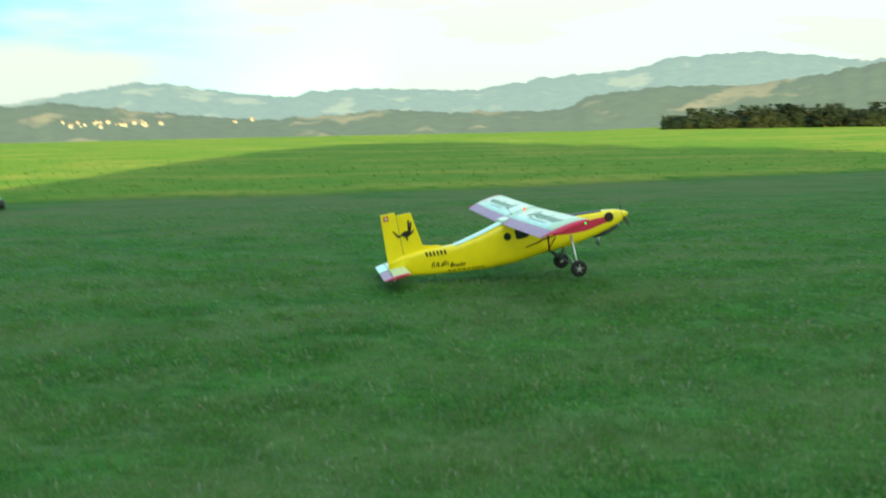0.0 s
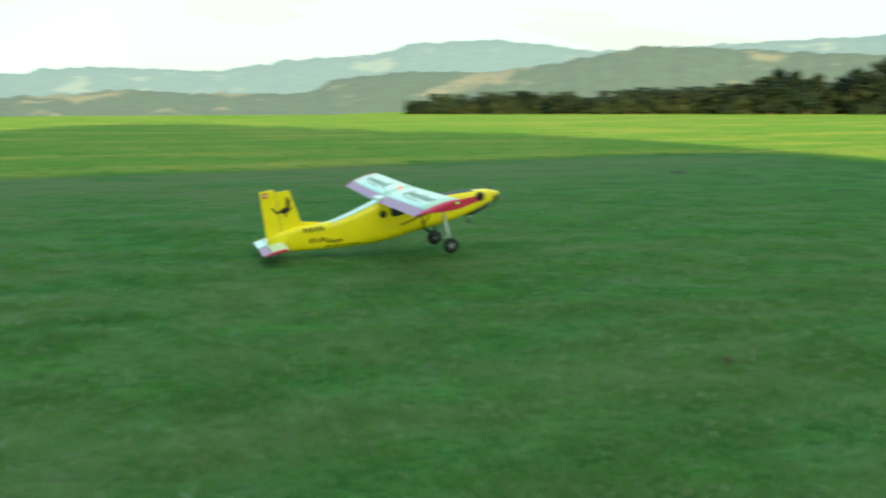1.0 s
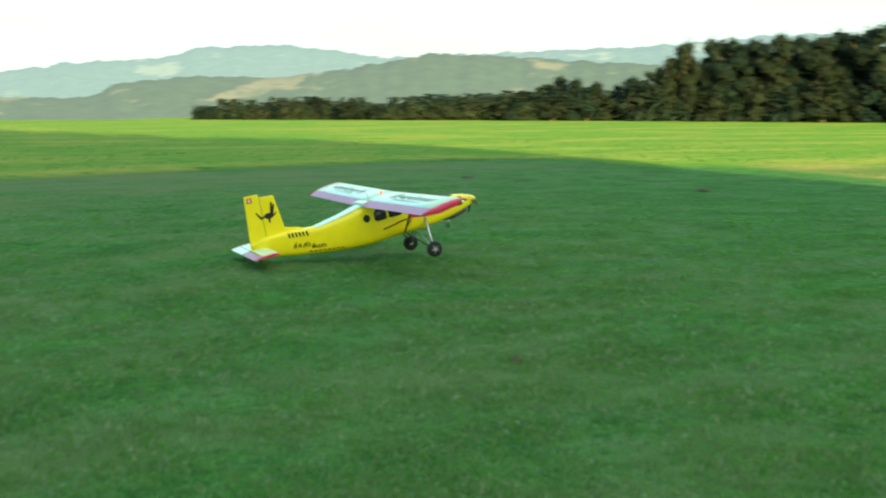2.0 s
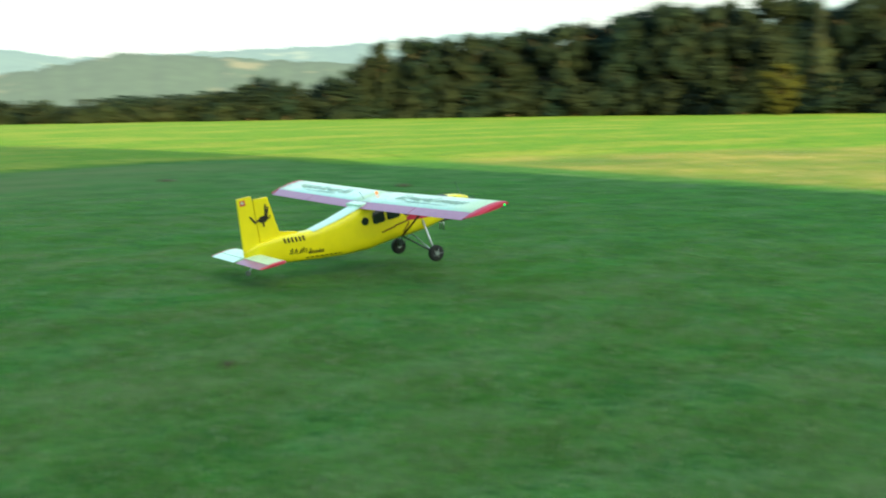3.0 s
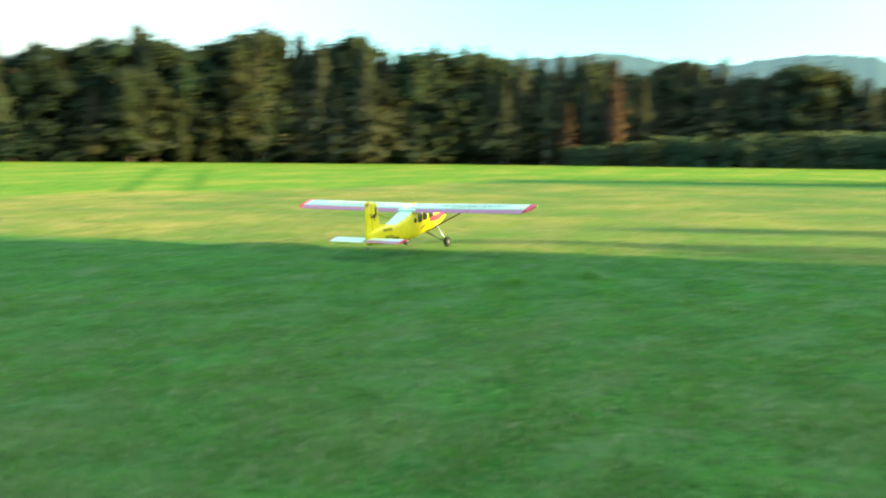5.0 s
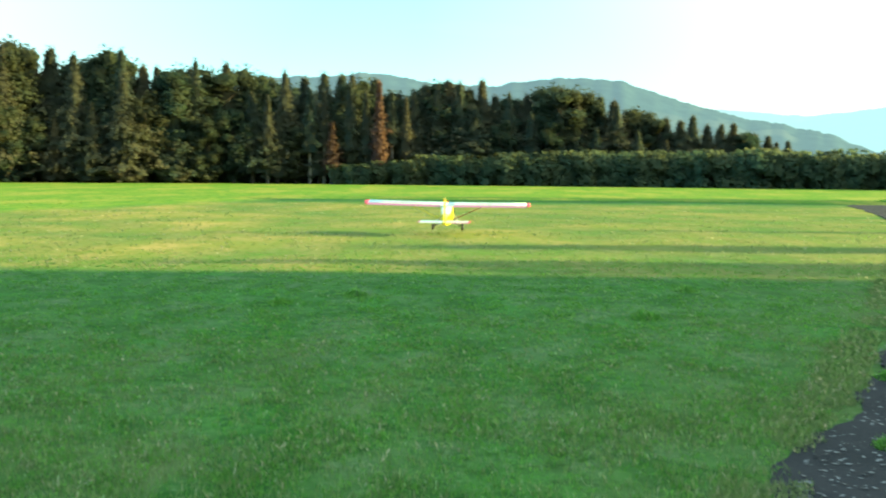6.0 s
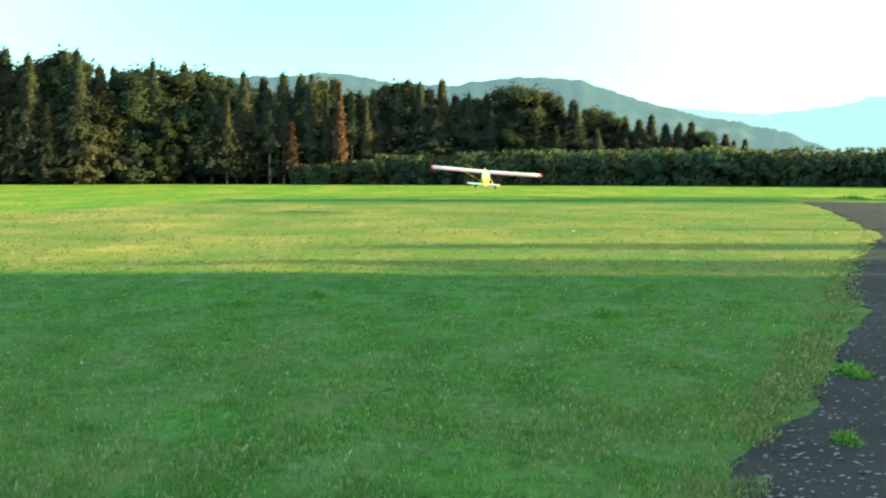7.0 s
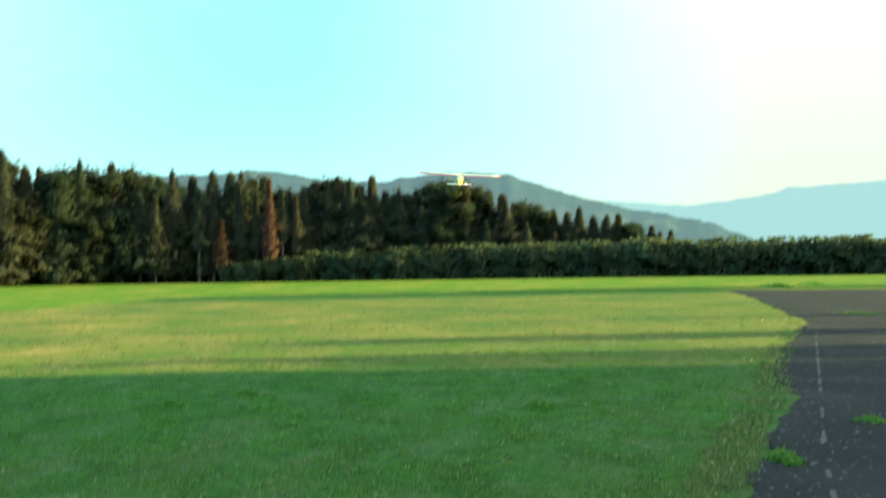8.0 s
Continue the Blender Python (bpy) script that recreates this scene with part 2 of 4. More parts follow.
def part_of(name, me, parent, label=""):
    ob = new(name, me)
    ob.parent = parent
    return tagged(ob, label)


def part(name, bm, mat, parent, label=""):
    me = bpy.data.meshes.new(name)
    bm.to_mesh(me)
    bm.free()
    me.materials.append(mat)
    return part_of(name, me, parent, label)


def arc(az, r, z=0.0):
    a = radians(az)
    return (r * math.sin(a), r * math.cos(a), z)


# ---- ground: one sheet from the field to the horizon ----
MOW = ([-60, -9, -3, 3, 11, 15, 18, 22, 40], [22.0, 23.0, 23.4, 25.8, 28.6, 29.0, 26.5, 24.5, 24.0])
DRY = ([10, 15, 17, 22, 28, 33, 40, 48, 54, 60], [24, 24.4, 24.2, 22.6, 21.3, 18.0, 13.5, 10.5, 9.0, 6.0])


ROAD_X = [2.0, 3.5, 5.0, 6.0, 7.75, 10.0, 12.4, 15.8, 21.6, 27.3, 39.9, 52.0, 60]
ROAD_Y = [-0.9, -1.1, -1.47, -1.87, -2.82, -3.82, -5.07, -6.37, -9.07, -11.67, -15.5, -18.6, -24]


def wobble(x, y, s):
    return noise.noise((x * s, y * s, 0.3))


def zones(x, y):
    """How far a spot is tall meadow, and how far it is dry mown hay, with sunlit yellow put in."""
    r = math.hypot(x, y)
    line = np.interp(x, *MOW) + 0.5 * wobble(x, y, 0.25)
    tall = min(1, max(0, (y - line) / 0.35))
    if x > 16:
        tall = min(1, max(0, (y - np.interp(x, *DRY)) / 1.5 + 0.5))
    if r > 57 and x > 20:
        tall = 1
    dry = 0.0
    if x > 14.5:
        top = np.interp(x, *DRY) + 0.9 * wobble(x, y, 0.2)
        inner = min(1, max(0, (top - y) / 0.8 + 0.5))
        # the hay colour starts at the shade edge and carries the sun's yellow too
        west = min(1, max(0, (x - (16.4 + 0.08 * y)) / 0.8))
        far = min(1, max(0, (53 - x) / 5))
        south = 0.68 + 0.32 * min(1, max(0, (y + 6) / 16))
        dry = inner * west * far * south * (0.70 + 0.6 * wobble(x, y, 0.35))
    return tall, min(1, max(0, dry))


def worn(x, y):
    """The trodden strip on the mown side of the mowing line."""
    d = np.interp(x, *MOW) - y
    if 3 < x < 30:
        gap = y - np.interp(x, ROAD_X, ROAD_Y)
        if -1 < gap < 3:
            return min(1, max(0, (3 - gap) / 3)) * (0.40 + 0.6 * wobble(x, y, 1.2))
    turf = min(1, max(0, (13 - x) / 9)) * max(0, 0.34 + 0.8 * wobble(x, y * 1.8, 0.8) + 0.4 * wobble(x, y, 2.6))
    return min(1, turf + min(1, max(0, d / 0.4)) * min(1, max(0, (8 - d) / 6)) * min(1, max(0, (17 - x) / 4)) * (0.55 + 0.7 * wobble(x, y * 2, 0.4)))


TRACKS = (((29.5, 15.8), (70.0, 34.0)), ((33.0, 15.1), (70.0, 30.6)))


def wheel_track(x, y):
    """How far a spot lies in one of the two wheel tracks across the meadow."""
    best = 0.0
    for (ax, ay), (bx, by) in TRACKS:
        f = ((x - ax) * (bx - ax) + (y - ay) * (by - ay)) / ((bx - ax) ** 2 + (by - ay) ** 2)
        if 0 < f < 1:
            d = math.hypot(x - ax - f * (bx - ax), y - ay - f * (by - ay))
            best = max(best, 1 - d / 0.5)
    return best


def build_ground():
    az = np.concatenate([np.arange(-30, 125, 0.5), np.arange(125, 330, 5.0)])
    r = np.concatenate([[0.5, 1.5, 2.5, 3.2], np.arange(3.8, 60, 0.3), np.arange(60, 80, 0.5), np.arange(80, 130, 2.0), np.geomspace(130, 4600, 30)])
    verts, tall, dry, track = [(0, 0, 0)], [0.0], [0.0], [0.0]
    rubbed = [0.0]
    for d in r:
        for a in az:
            x, y, _ = arc(a, d)
            edge = 107 + 32 * min(1, max(0, (a - 7) / 6)) if a < 125 else 139
            t, h = zones(x, y) if d < 200 else (1.0, 0.0)
            z = 0.025 * wobble(x, y, 0.35) + 0.08 * t - 0.07
            if 2.5 < x < 60 and y < np.interp(x, ROAD_X, ROAD_Y) - 0.25:
                z -= 0.05
            if d > edge:
                z -= 0.05 * (d - edge)
            verts.append((x, y, z)), tall.append(t), dry.append(h), track.append(wheel_track(x, y) if d < 80 else 0.0), rubbed.append(worn(x, y) if d < 40 else 0.0)
    n, faces = len(az), []
    for j in range(n):
        faces.append((0, 1 + (j + 1) % n, 1 + j))
    for i in range(len(r) - 1):
        for j in range(n):
            a, b = 1 + i * n + j, 1 + i * n + (j + 1) % n
            faces.append((a, b, b + n, a + n))
    me = mesh_of("ground", verts, faces, GRASS, True)
    for key, values in (("tall", tall), ("dry", dry), ("track", track), ("worn", rubbed)):
        me.attributes.new(key, "FLOAT", "POINT").data.foreach_set("value", values)
    return tagged(new("ground", me), "mown grass airfield with taller meadow and dry hay", "ground", kind="structure")


build_ground()


# ---- hills ----
def ridge(name, label, dist, profile, mat, rough, az0, az1, foot=0.72):
    xs, es = [p[0] for p in profile], [p[1] for p in profile]
    az = np.arange(az0, az1 + 0.01, 0.12)
    verts, faces = [], []
    rows = [(foot, 0.0), (0.80, 0.25), (0.87, 0.52), (0.93, 0.76), (0.97, 0.91), (1.0, 1.0), (1.08, 0.8)]
    for a in az:
        el = float(np.interp(a, xs, es))
        crest = dist * math.tan(radians(el)) + rough * noise.noise((a * 1.3, dist, 0))
        jag = rough * (0.5 * noise.noise((a * 5, dist, 2)) + 0.3 * noise.noise((a * 14, dist, 4)))
        low = -0.05 * (dist * foot - 107) - 12
        for f, h in rows:
            z = low + (crest - low) * h + (rough * 1.5 * noise.noise((a * 0.9, f * 9, dist)) if 0 < h < 0.9 else jag if h == 1 else 0)
            verts.append(arc(a, dist * f, z))
    k = len(rows)
    for i in range(len(az) - 1):
        for j in range(k - 1):
            p = i * k + j
            faces.append((p, p + 1, p + k + 1, p + k))
    return tagged(new(name, mesh_of(name, verts, faces, mat, True)), label, "hills", kind="structure")


HILL_A = [(-34, 0.8), (-21, 1.0), (-18.6, 1.4), (-14.9, 2.0), (-12.5, 1.8), (-10, 1.4), (-7.3, 1.2), (-6.2, 1.5), (-2.8, 1.55), (1.2, 1.35),
          (2.6, 1.5), (5.1, 1.9), (9.5, 2.2), (11.5, 2.75), (15.5, 2.92), (18.3, 2.6), (20.8, 2.3), (29, 2.7), (34, 2.9), (40, 3.4),
          (45, 3.3), (51, 4.35), (58, 4.2), (63, 4.5), (68, 4.2), (74, 3.0), (80, -0.5)]
HILL_B = [(-34, 1.2), (-21, 0.9), (-18.8, 1.1), (-16, 0.76), (-9.3, 0.1), (-6.2, 0.22), (-2.5, 0.5), (0.5, 0.3), (6, 0.3), (7.8, 1.05),
          (11.5, 1.38), (15, 1.3), (18.8, 1.8), (21.5, 2.3), (23, 2.55), (27, 2.4), (30, 2.2), (34, 2.0), (39, 1.2), (45, -1.5)]
HILL_C = [(68, -1.0), (74, 3.4), (81.5, 4.5), (84.3, 4.6), (86.5, 4.81), (89.4, 4.33), (92.2, 4.17), (95, 4.54), (97, 4.62), (99, 4.38), (101.5, 3.53),
          (104.5, 2.67), (106.9, 2.24), (109, 1.77), (110.6, 1.06), (113, 0.4), (118, -0.4)]
HILL_D = [(100, 3.0), (103.7, 3.0), (105.6, 2.86), (107.6, 2.66), (109.5, 2.85), (111.2, 3.03), (112.5, 3.4), (117, 3.6), (122, 3.9)]
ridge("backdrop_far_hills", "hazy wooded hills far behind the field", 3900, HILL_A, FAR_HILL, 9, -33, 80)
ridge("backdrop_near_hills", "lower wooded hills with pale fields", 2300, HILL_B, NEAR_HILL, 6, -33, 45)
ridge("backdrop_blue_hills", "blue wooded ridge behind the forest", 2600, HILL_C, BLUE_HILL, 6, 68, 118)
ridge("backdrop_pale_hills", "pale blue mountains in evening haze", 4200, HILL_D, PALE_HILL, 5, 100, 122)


# ---- trees ----
def leaf_quads(rng, centres, normals, size, spread=0.8):
    """A leaf clump as a quad at each centre, turned roughly along its normal."""
    n = len(centres)
    nor = normals + rng.normal(0, spread, (n, 3))
    nor /= np.linalg.norm(nor, axis=1, keepdims=True) + 1e-9
    ref = rng.normal(0, 1, (n, 3))
    u = np.cross(nor, ref)
    u /= np.linalg.norm(u, axis=1, keepdims=True) + 1e-9
    v = np.cross(nor, u)
    s = size * rng.uniform(0.6, 1.4, (n, 1))
    k = rng.uniform(0.45, 0.9, (n, 1))
    return np.stack([centres - u * s, centres - v * s * k, centres + u * s, centres + v * s * k], axis=1)


def softened(rng, n):
    """Shading normals of a leaf mass: outwards and up, as leaves lie, with some scatter."""
    n = n / (np.linalg.norm(n, axis=1, keepdims=True) + 1e-9) + rng.normal(0, 0.30, n.shape) + np.array([0, 0, 2.2])
    return n / (np.linalg.norm(n, axis=1, keepdims=True) + 1e-9)


def tapered(points, radii, sides=7):
    """A tube through points, as a bmesh."""
    bm = bmesh.new()
    rings = []
    for i, (p, r) in enumerate(zip(points, radii)):
        p = Vector(p)
        way = (Vector(points[min(i + 1, len(points) - 1)]) - Vector(points[max(i - 1, 0)])).normalized()
        q = way.to_track_quat("Z", "Y")
        rings.append([bm.verts.new(p + q @ Vector((r * math.cos(a), r * math.sin(a), 0))) for a in [2 * math.pi * k / sides for k in range(sides)]])
    for a, b in zip(rings, rings[1:]):
        for k in range(sides):
            bm.faces.new((a[k], a[(k + 1) % sides], b[(k + 1) % sides], b[k]))
    bm.faces.new(rings[0][::-1])
    bm.faces.new(rings[-1])
    return bm


def join(*bms):
    base = bms[0]
    for b in bms[1:]:
        me = bpy.data.meshes.new("piece")
        b.to_mesh(me)
        b.free()
        base.from_mesh(me)
        bpy.data.meshes.remove(me)
    return base


def core_quads(rng, blobs, count):
    """Inner leaves that close a crown."""
    out_c, out_n = [], []
    for c, r in blobs:
        d = rng.normal(0, 1, (count, 3))
        d /= np.linalg.norm(d, axis=1, keepdims=True)
        out_c.append(c + d * r * 0.55), out_n.append(d)
    return leaf_quads(rng, np.concatenate(out_c), np.concatenate(out_n), 0.46, 0.3), np.concatenate(out_n)


def broad_tree(seed, mat, bark_mat, name="broadleaf_tree", label="", low=0.12, wide=0.34, leaves=13000, size=0.105, core=24):
    """A ten metre broadleaf tree: trunk with limbs, and a crown of leaf clumps."""
    rng = np.random.default_rng(seed)
    root = tagged(new(name), label, "tree")
    limbs = [tapered([(0, 0, -0.3), (0.1, 0.05, 3), (0.0, 0.1, 6.5), (0.1, 0, 9)], [0.24, 0.18, 0.10, 0.03])]
    for k in range(6):
        a, h = 2.4 * k + rng.uniform(0, 1), 2.2 + 0.9 * k
        reach = 2.4 * rng.uniform(0.6, 1.0)
        limbs.append(tapered([(0, 0, h), (reach * 0.5 * math.cos(a), reach * 0.5 * math.sin(a), h + 0.8), (reach * math.cos(a), reach * math.sin(a), h + 1.8)], [0.09, 0.06, 0.02], 5))
    part("trunk", join(*limbs), bark_mat, root)
    blobs = []
    for k in range(46):
        h = low + (0.9 - low) * (k + rng.uniform(0, 1)) / 46
        girth = wide * math.sin(math.pi * min(1, max(0.16, (1.06 - h)))) ** 0.55
        a, d = rng.uniform(0, 2 * math.pi), girth * rng.uniform(0.35, 1.0) * 10 * 0.62
        blobs.append((np.array([d * math.cos(a), d * math.sin(a), 10 * h]), np.array([1, 1, 0.85]) * rng.uniform(0.45, 1.0)))
    blobs.append((np.array([rng.uniform(-.4, .4), rng.uniform(-.4, .4), 9.1]), np.array([0.9, 0.9, 0.9])))
    per = leaves // len(blobs)
    cs, ns = [], []
    for c, r in blobs:
        d = rng.normal(0, 1, (per, 3))
        d /= np.linalg.norm(d, axis=1, keepdims=True)
        p = c + d * r * rng.uniform(0.4, 1.42, (per, 1)) ** 0.9
        whole = p - np.array([0, 0, 5.0])
        cs.append(p), ns.append(0.45 * d + 0.75 * whole / (np.linalg.norm(whole, axis=1, keepdims=True) + 1e-9))
    inner, inner_n = core_quads(rng, blobs, core)
    quads = np.concatenate([leaf_quads(rng, np.concatenate(cs), np.concatenate(ns), size), inner])
    part_of("crown", cards("crown", quads, mat, softened(rng, np.concatenate(ns + [inner_n]))), root)
    return root


def conifer(seed, mat, bark_mat, name="conifer", label="", low=0.12, wide=0.17, thin=1.0):
    """A ten metre spruce or pine: a straight trunk and whorls of drooping sprays."""
    rng = np.random.default_rng(seed)
    root = tagged(new(name), label, "tree")
    part("trunk", tapered([(0, 0, -0.3), (0.03, 0, 4), (0, 0.03, 8), (0, 0, 10)], [0.17, 0.12, 0.06, 0.012]), bark_mat, root)
    cs, ns, us = [], [], []
    h = low
    while h < 0.985:
        reach = 11 * wide * (1 - h) ** 1.05 * rng.uniform(0.7, 1.2) * min(1.0, 0.45 + (h - low) * 3.2)
        for k in range(int(rng.integers(13, 18) * thin)):
            a = rng.uniform(0, 2 * math.pi)
            stretch_out = reach * rng.uniform(0.5, 1.3)
            steps = max(3, int(stretch_out * 17 * thin))
            f = rng.uniform(0.12, 1.0, steps)
            sag = -0.26 * stretch_out * f ** 1.6 + 0.12 * f
            c = np.stack([f * stretch_out * math.cos(a), f * stretch_out * math.sin(a), 10 * h + sag], 1) + rng.normal(0, 0.13, (steps, 3))
            cs.append(c), us.append(np.tile([math.cos(a), math.sin(a), -0.45], (steps, 1)))
        h += 0.019 + 0.016 * (1 - h)
    c = np.concatenate(cs)
    n = len(c)
    u = np.concatenate(us) + rng.normal(0, 0.3, (n, 3))
    u /= np.linalg.norm(u, axis=1, keepdims=True)
    v = np.cross(u, rng.normal(0, 0.5, (n, 3)) + np.array([0, 0, 1.0]))
    v /= np.linalg.norm(v, axis=1, keepdims=True) + 1e-9
    s = rng.uniform(0.12, 0.30, (n, 1)) * np.clip(1.2 - c[:, 2:3] / 10, 0.35, 1.0)
    quads = np.stack([c - u * s * 0.6, c + v * s * 0.45, c + u * s, c - v * s * 0.45], axis=1)
    # inner sprays close the crown round the trunk
    k = 900
    f = low + (0.95 - low) * rng.uniform(0, 1, k) ** 1.3
    ang, rad = rng.uniform(0, 2 * math.pi, k), 10 * wide * (1 - f) ** 1.05 * 0.5
    inner = np.stack([rad * np.cos(ang), rad * np.sin(ang), 10 * f], 1)
    quads = np.concatenate([quads, leaf_quads(rng, inner, np.stack([np.cos(ang), np.sin(ang), 0 * f], 1), 0.30, 0.4)])
    c = np.concatenate([c, inner])
    round_n = np.stack([c[:, 0] * 0.8, c[:, 1] * 0.8, np.full(len(c), 0.45)], 1)
    part_of("crown", cards("crown", quads, mat, softened(rng, round_n)), root)
    return root


def shrub(seed, mat, name="shrub", label="", leaves=1500, tips=True):
    """A three metre bush: stems, dense leaf clumps and upright shoots."""
    rng = np.random.default_rng(seed)
    root = tagged(new(name), label, "shrub")
    stems = [tapered([(0, 0, -0.2), (0.5 * math.cos(a), 0.5 * math.sin(a), 1.2), (0.8 * math.cos(a), 0.8 * math.sin(a), 2.2)], [0.06, 0.04, 0.015], 5) for a in (0.3, 1.6, 2.9, 4.2, 5.5)]
    part("stem", join(*stems), BARK, root)
    blobs = [(np.array([rng.uniform(-0.9, 0.9), rng.uniform(-0.7, 0.7), z]), np.array([0.85, 0.8, 0.75]) * rng.uniform(0.8, 1.2)) for z in (0.35, 0.45, 0.5, 0.9, 1.1, 1.3, 1.6, 1.8, 2.0, 2.2)]
    cs, ns = [], []
    for c, r in blobs:
        d = rng.normal(0, 1, (leaves // 10, 3))
        d /= np.linalg.norm(d, axis=1, keepdims=True)
        cs.append(c + d * r * rng.uniform(0.75, 1.1, (len(d), 1))), ns.append(d)
    if tips:
        for _ in range(16):
            b = np.array([rng.uniform(-1.3, 1.3), rng.uniform(-1, 1), 2.2])
            z = rng.uniform(0, 1.0, 14)
            cs.append(b + np.stack([0.1 * rng.normal(0, 1, 14), 0.1 * rng.normal(0, 1, 14), z], 1)), ns.append(rng.normal(0, 1, (14, 3)))
    c = np.concatenate(cs)
    c[:, 2] = np.maximum(c[:, 2], 0.05)
    inner, inner_n = core_quads(rng, blobs, 16)
    quads = np.concatenate([leaf_quads(rng, c, np.concatenate(ns), 0.15), inner * 0.9])
    part_of("crown", cards("crown", quads, mat, softened(rng, np.concatenate(ns + [inner_n]))), root)
    return root


def place(ob, az, dist, height, own, turn, wide=1.0, z=-0.02):
    x, y, _ = arc(az, dist)
    k = height / own
    return Matrix.Translation((x, y, z)) @ Matrix.Rotation(turn, 4, "Z") @ Matrix.Diagonal((k * wide, k * wide, k, 1))


BROAD_LABEL = "dense dark green broadleaf tree at the forest edge"
PINE_LABEL = "tall dark green conifer at the forest edge"
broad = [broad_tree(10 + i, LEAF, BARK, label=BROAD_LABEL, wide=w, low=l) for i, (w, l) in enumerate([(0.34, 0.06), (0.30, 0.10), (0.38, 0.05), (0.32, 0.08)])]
spruce = [conifer(30 + i, NEEDLE, b, label=PINE_LABEL, low=lo, wide=w, thin=th) for i, (b, lo, w, th) in enumerate([(BARK, 0.06, 0.31, 1.1), (BARK, 0.12, 0.28, 1.1), (BARK, 0.14, 0.35, 1.0), (BARK, 0.05, 0.36, 1.2)])]
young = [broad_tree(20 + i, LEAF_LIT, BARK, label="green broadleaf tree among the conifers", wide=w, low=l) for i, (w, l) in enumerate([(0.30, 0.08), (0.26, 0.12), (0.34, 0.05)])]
pine = [conifer(55 + i, NEEDLE, PALE_BARK, "pine", "slim pine with a bare pale trunk at the forest edge", lo, w, 0.9) for i, (lo, w) in enumerate([(0.34, 0.24), (0.42, 0.20)])]
rust = conifer(50, RUST, PALE_BARK, "dead_conifer", "dead conifer with rust-brown needles", 0.20, 0.16, 0.75)
bush = [shrub(60 + i, SHRUB, label="green shrub in the hedge before the forest") for i in range(3)]
dark_bush = [shrub(64 + i, LEAF, label="dark green bush under the forest edge") for i in range(2)]
scrub = [shrub(67 + i, SCRUB, label="low dull green scrub where the field drops away") for i in range(2)]
sparse = broad_tree(16, LEAF, BARK, label="slender thin-leaved tree at the end of the wood", wide=0.32, low=0.1, leaves=2600, core=3)
gold = broad_tree(70, GOLD, BARK, "yellow_bush", "yellow-green young tree before the dark forest", 0.02, 0.42, 2200, 0.26)

SKYLINE = [(28, 0.6), (29.6, 1.5), (31.5, 1.0), (33, 1.3), (35, 2.7), (37, 3.3), (41, 3.45), (45, 3.9), (49, 4.35), (52, 4.4), (55.5, 5.05), (58, 4.35), (60, 4.9),
           (63.6, 5.6), (66, 4.9), (68.8, 5.7), (71.3, 5.4), (74, 5.65), (76, 5.0), (77.6, 5.3), (80.4, 5.0), (82, 4.85), (83.7, 4.6), (85.4, 4.75),
           (86.7, 4.2), (88.5, 3.95), (89.7, 4.3), (91.6, 4.4), (93.3, 3.8), (95.9, 4.1), (98.7, 3.25), (101, 2.6), (103.5, 2.5), (106.4, 1.6), (107.5, 1.2)]


